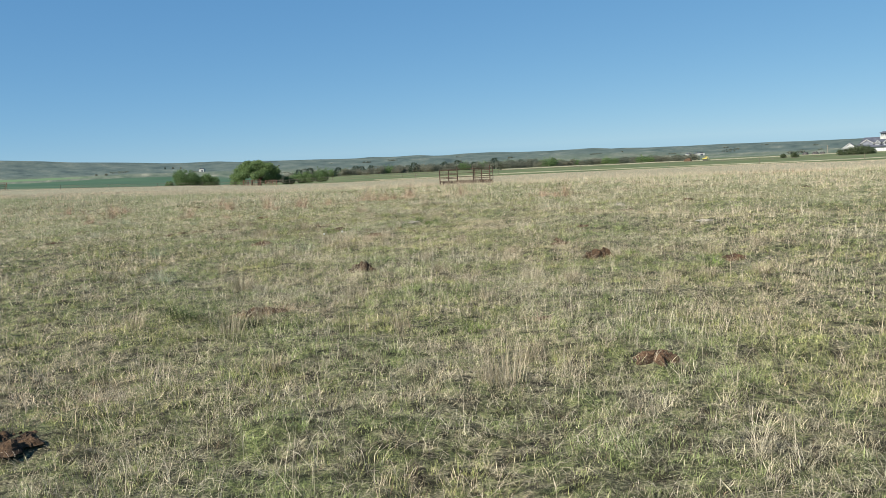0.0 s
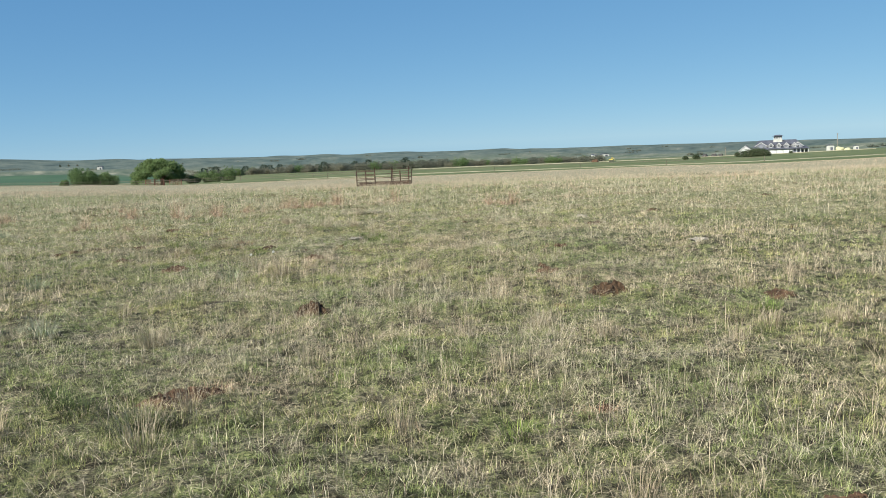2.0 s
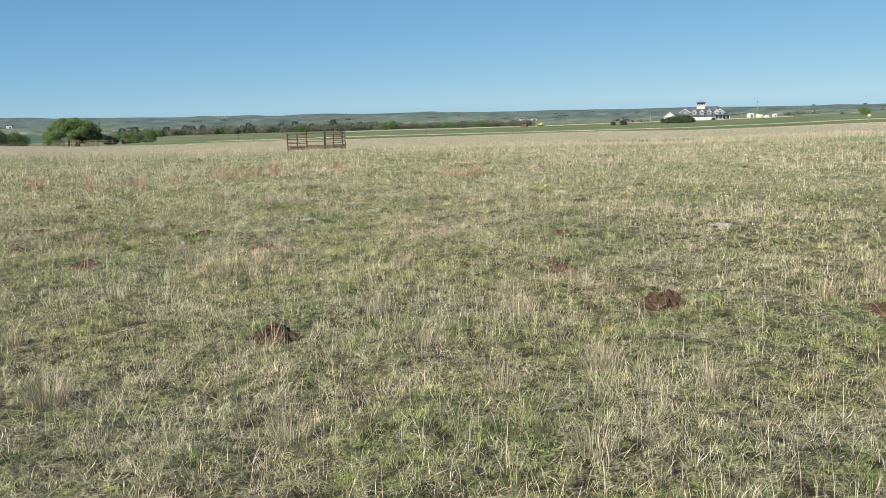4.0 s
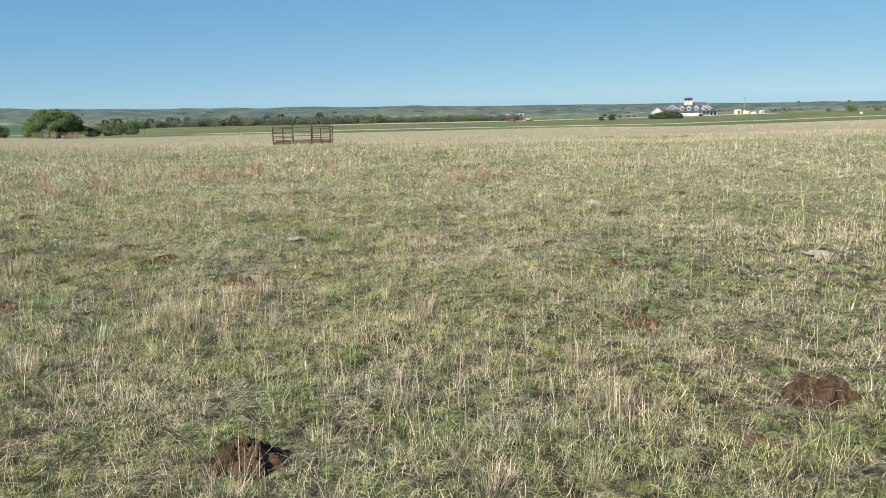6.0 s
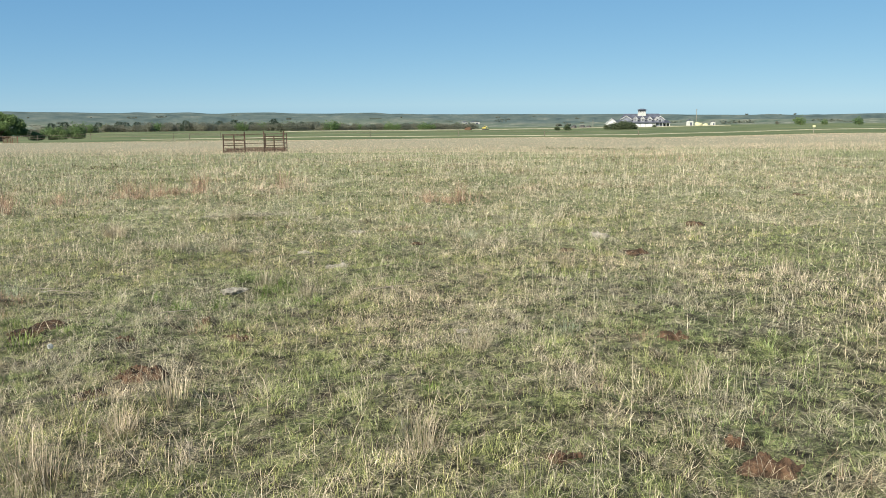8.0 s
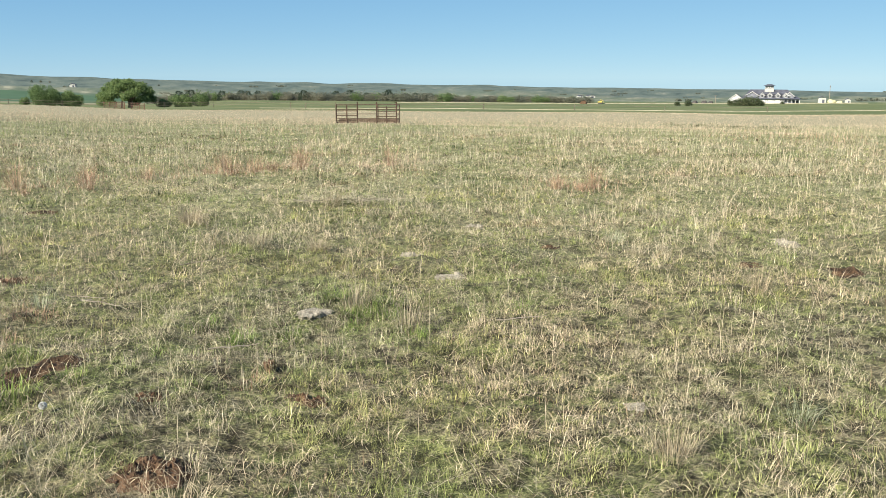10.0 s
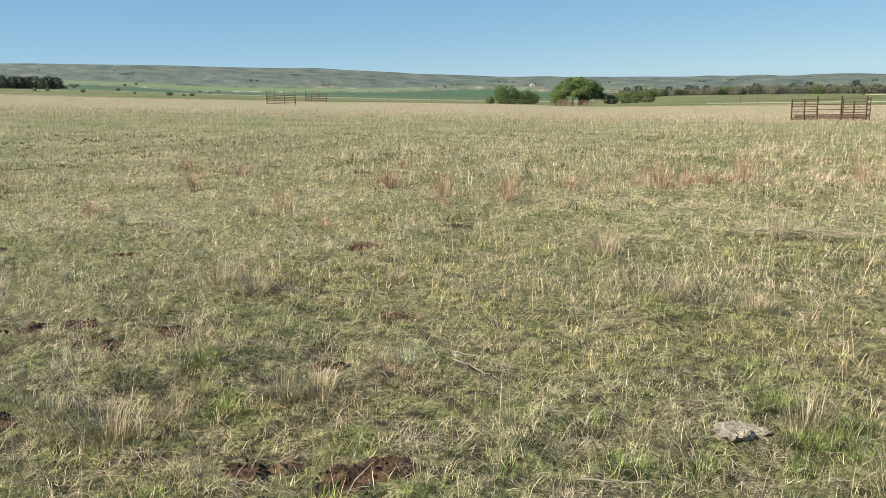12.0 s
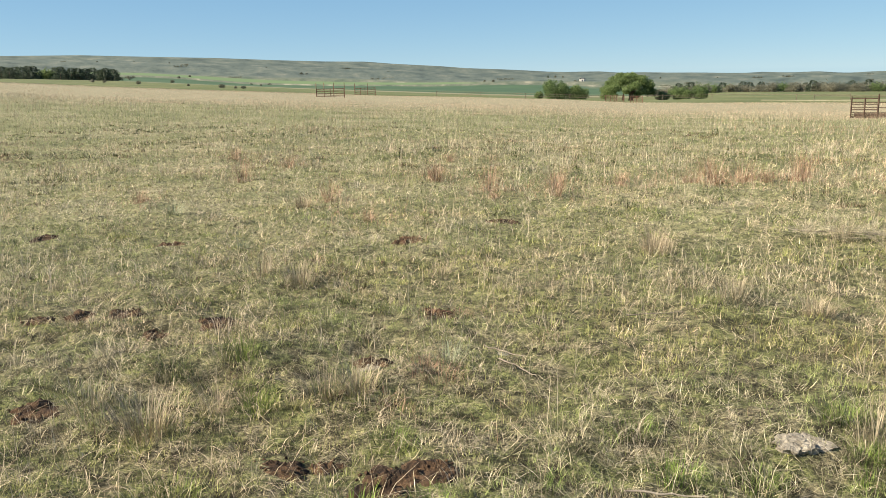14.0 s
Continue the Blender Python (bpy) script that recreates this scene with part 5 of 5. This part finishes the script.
    tx = W * 0.56
    wall(tx - 2.3, tx + 2.3, 5, 9.6, 6.5, 8.3, "lookout_wall", CREAM)
    wall(tx - 2.1, tx + 2.1, 5.3, 9.3, 8.3, 9.9, "lookout_wall", GREYWALL)
    for i in range(5):
        window(tx - 1.7 + i * 0.85, 5.28, 9.1, 0.72, 1.15, "lookout_window")
    long_roof(tx - 2.6, tx + 2.6, 4.8, 9.8, 9.9, 10.7)
    return tagged(top, "large white and grey house with slate roofs, dormers and lookout", "house")


house()
E6 = (-0.81, 6.84)
bush = tree("shrub", 0, 0, 9.0, 6.4, 91, SHRUB, 2400, 0.36, "dull green shrub in front of the white house", "shrubs by the house", 2, 0.0, 12, "shrub")
for az, d, s in ((-28.2, 350, 0.4), (-28.6, 348, 0.5), (-28.95, 346, 0.58), (-29.3, 350, 0.64), (-29.65, 347, 0.6), (-29.95, 349, 0.42), (-31.3, 446, 0.26), (-25.6, 330, 0.4), (-24.9, 330, 0.3)):
    x, y = bearing(az, d, E6)
    m = pose(x, y, ground_z(x, y), 0, 0, az * 31)
    ob = copy_thing(bush, m) if az != -28.2 else bush
    ob.matrix_world = m @ Matrix.Diagonal((s * 1.2, s * 1.2, s, 1))
    tagged(ob, "dull green shrub in front of the white house", "shrub", "shrubs by the house")


def spot6(az, d):
    x, y = bearing(az, d, E6)
    return x, y, ground_z(x, y)


def digger(x, y, z):
    top = empty("digger", x, y, z, -20)
    bm = bmesh.new()
    box(bm, 0, 0, 0.45, 3.2, 2.2, 0.9, 0, 0.1)
    part("tracks", bm, DARK, top, "dark crawler tracks")
    bm = bmesh.new()
    box(bm, -0.2, 0, 1.45, 3.0, 2.2, 0.9, 0, 0.12)
    part("body", bm, YELLOW, top)
    bm = bmesh.new()
    box(bm, 0.5, 0.3, 2.35, 1.3, 1.2, 1.3, 0, 0.1)
    part("cab", bm, YELLOW, top)
    bm = bmesh.new()
    box(bm, 0.5, -0.31, 2.5, 0.9, 0.03, 0.7)
    part("pane", bm, GLASS, top)
    bm = bmesh.new()
    tube(bm, (1.0, -0.4, 1.7), (1.9, -0.4, 2.6), 0.18)
    tube(bm, (1.9, -0.4, 2.6), (2.4, -0.4, 0.9), 0.14)
    part("arm", bm, YELLOW, top)
    return tagged(top, "yellow tracked digger parked by the gravel drive", "digger")


def heap(x, y, z, w, h, mat, name, label, cat):
    bm = bmesh.new()
    bmesh.ops.create_icosphere(bm, subdivisions=3, radius=0.5)
    for v in bm.verts:
        k = 1 + 0.35 * noise.noise(v.co * 3 + Vector((x, y, 0)))
        v.co = Vector((v.co.x * w * k, v.co.y * w * k, max(v.co.z, -0.1) * 2 * h * k))
    ob = part(name, bm, mat, None, "", True)
    ob.matrix_world = pose(x, y, z)
    return tagged(ob, label, cat)


def shed(x, y, z, w, d, h, turn, label):
    top = empty("shed", x, y, z, turn)
    bm = bmesh.new()
    box(bm, 0, 0, h * 0.4, w, d, h * 0.8 + 0.4, 0, 0.03)
    part("wall", bm, CREAM, top)
    bm = bmesh.new()
    prism(bm, ((-w * 0.55, h * 0.78), (0, h * 1.1), (w * 0.55, h * 0.78), (w * 0.55, h * 0.86), (0, h * 1.2), (-w * 0.55, h * 0.86)), -d * 0.55, d * 0.55)
    part("roof", bm, SLATE, top)
    bm = bmesh.new()
    box(bm, w * 0.15, -d / 2 - 0.03, h * 0.32, w * 0.3, 0.06, h * 0.6, 0, 0.01)
    part("door", bm, SLATE, top)
    return tagged(top, label, "shed")


dg = digger(*spot6(-19.9, 395))
dg.scale = (0.65, 0.65, 0.65)
heap(*spot6(-18.8, 392), 3.4, 1.4, SOIL_RED, "soil_heap", "heap of reddish soil beside the digger", "soil heap")
shed(*spot6(-33.6, 470), 3.6, 3.2, 3.2, -30, "small white shed beside the house")
shed(*spot6(-35.05, 480), 2.6, 2.4, 2.2, -30, "tiny white shed on the green field")
for az, w, h in ((-34.15, 4.2, 2.2), (-34.6, 3.4, 1.3)):
    heap(*spot6(az, 465), w, h, CANVAS, "canvas_tent", "pale yellow domed canvas cover on the grass", "tent")
shed(*spot6(-19.3, 1000), 10.0, 6.0, 3.2, 0, "far white farm building in the valley")
shed(*spot6(-18.6, 1020), 6.0, 5.0, 2.8, 10, "far white farm building in the valley")
shed(*bearing(14.6, 1500, EYE_END), ground_z(*bearing(14.6, 1500, EYE_END)), 9.0, 7.0, 6.0, 0, "far white farm building on the slope")
for az, d, h in ((-34.0, 468, 9.0), (-27.3, 470, 4.5)):
    x, y, z = spot6(az, d)
    bm = bmesh.new()
    tube(bm, (0, 0, -0.3), (0, 0, h), 0.16, 0.11)
    box(bm, 0, 0, h - 0.4, 1.8, 0.14, 0.14)
    ob = part("utility_pole", bm, OLDWOOD)
    ob.matrix_world = pose(x, y, z, 0, 0, 25)
    tagged(ob, "pale wooden utility pole beside the house", "pole")
for az, d, sz in ((-26.0, 465, 1.4), (-26.6, 466, 1.6), (-27.0, 465, 1.3)):
    heap(*spot6(az, d), sz * 2.2, sz, DARK, "machine", "dark parked farm machine beside the drive", "machine")
x, y, z = spot6(-40.9, 150)
sign = empty("sign_post", x, y, z, -40)
bm = bmesh.new()
tube(bm, (0, 0, -0.3), (0, 0, 1.3), 0.05)
part("post", bm, OLDWOOD, sign)
bm = bmesh.new()
box(bm, 0, -0.06, 1.1, 0.45, 0.04, 0.32, 0, 0.01)
part("board", bm, CANVAS, sign, "plain pale board")
tagged(sign, "small pale sign board on a post in grass", "sign")
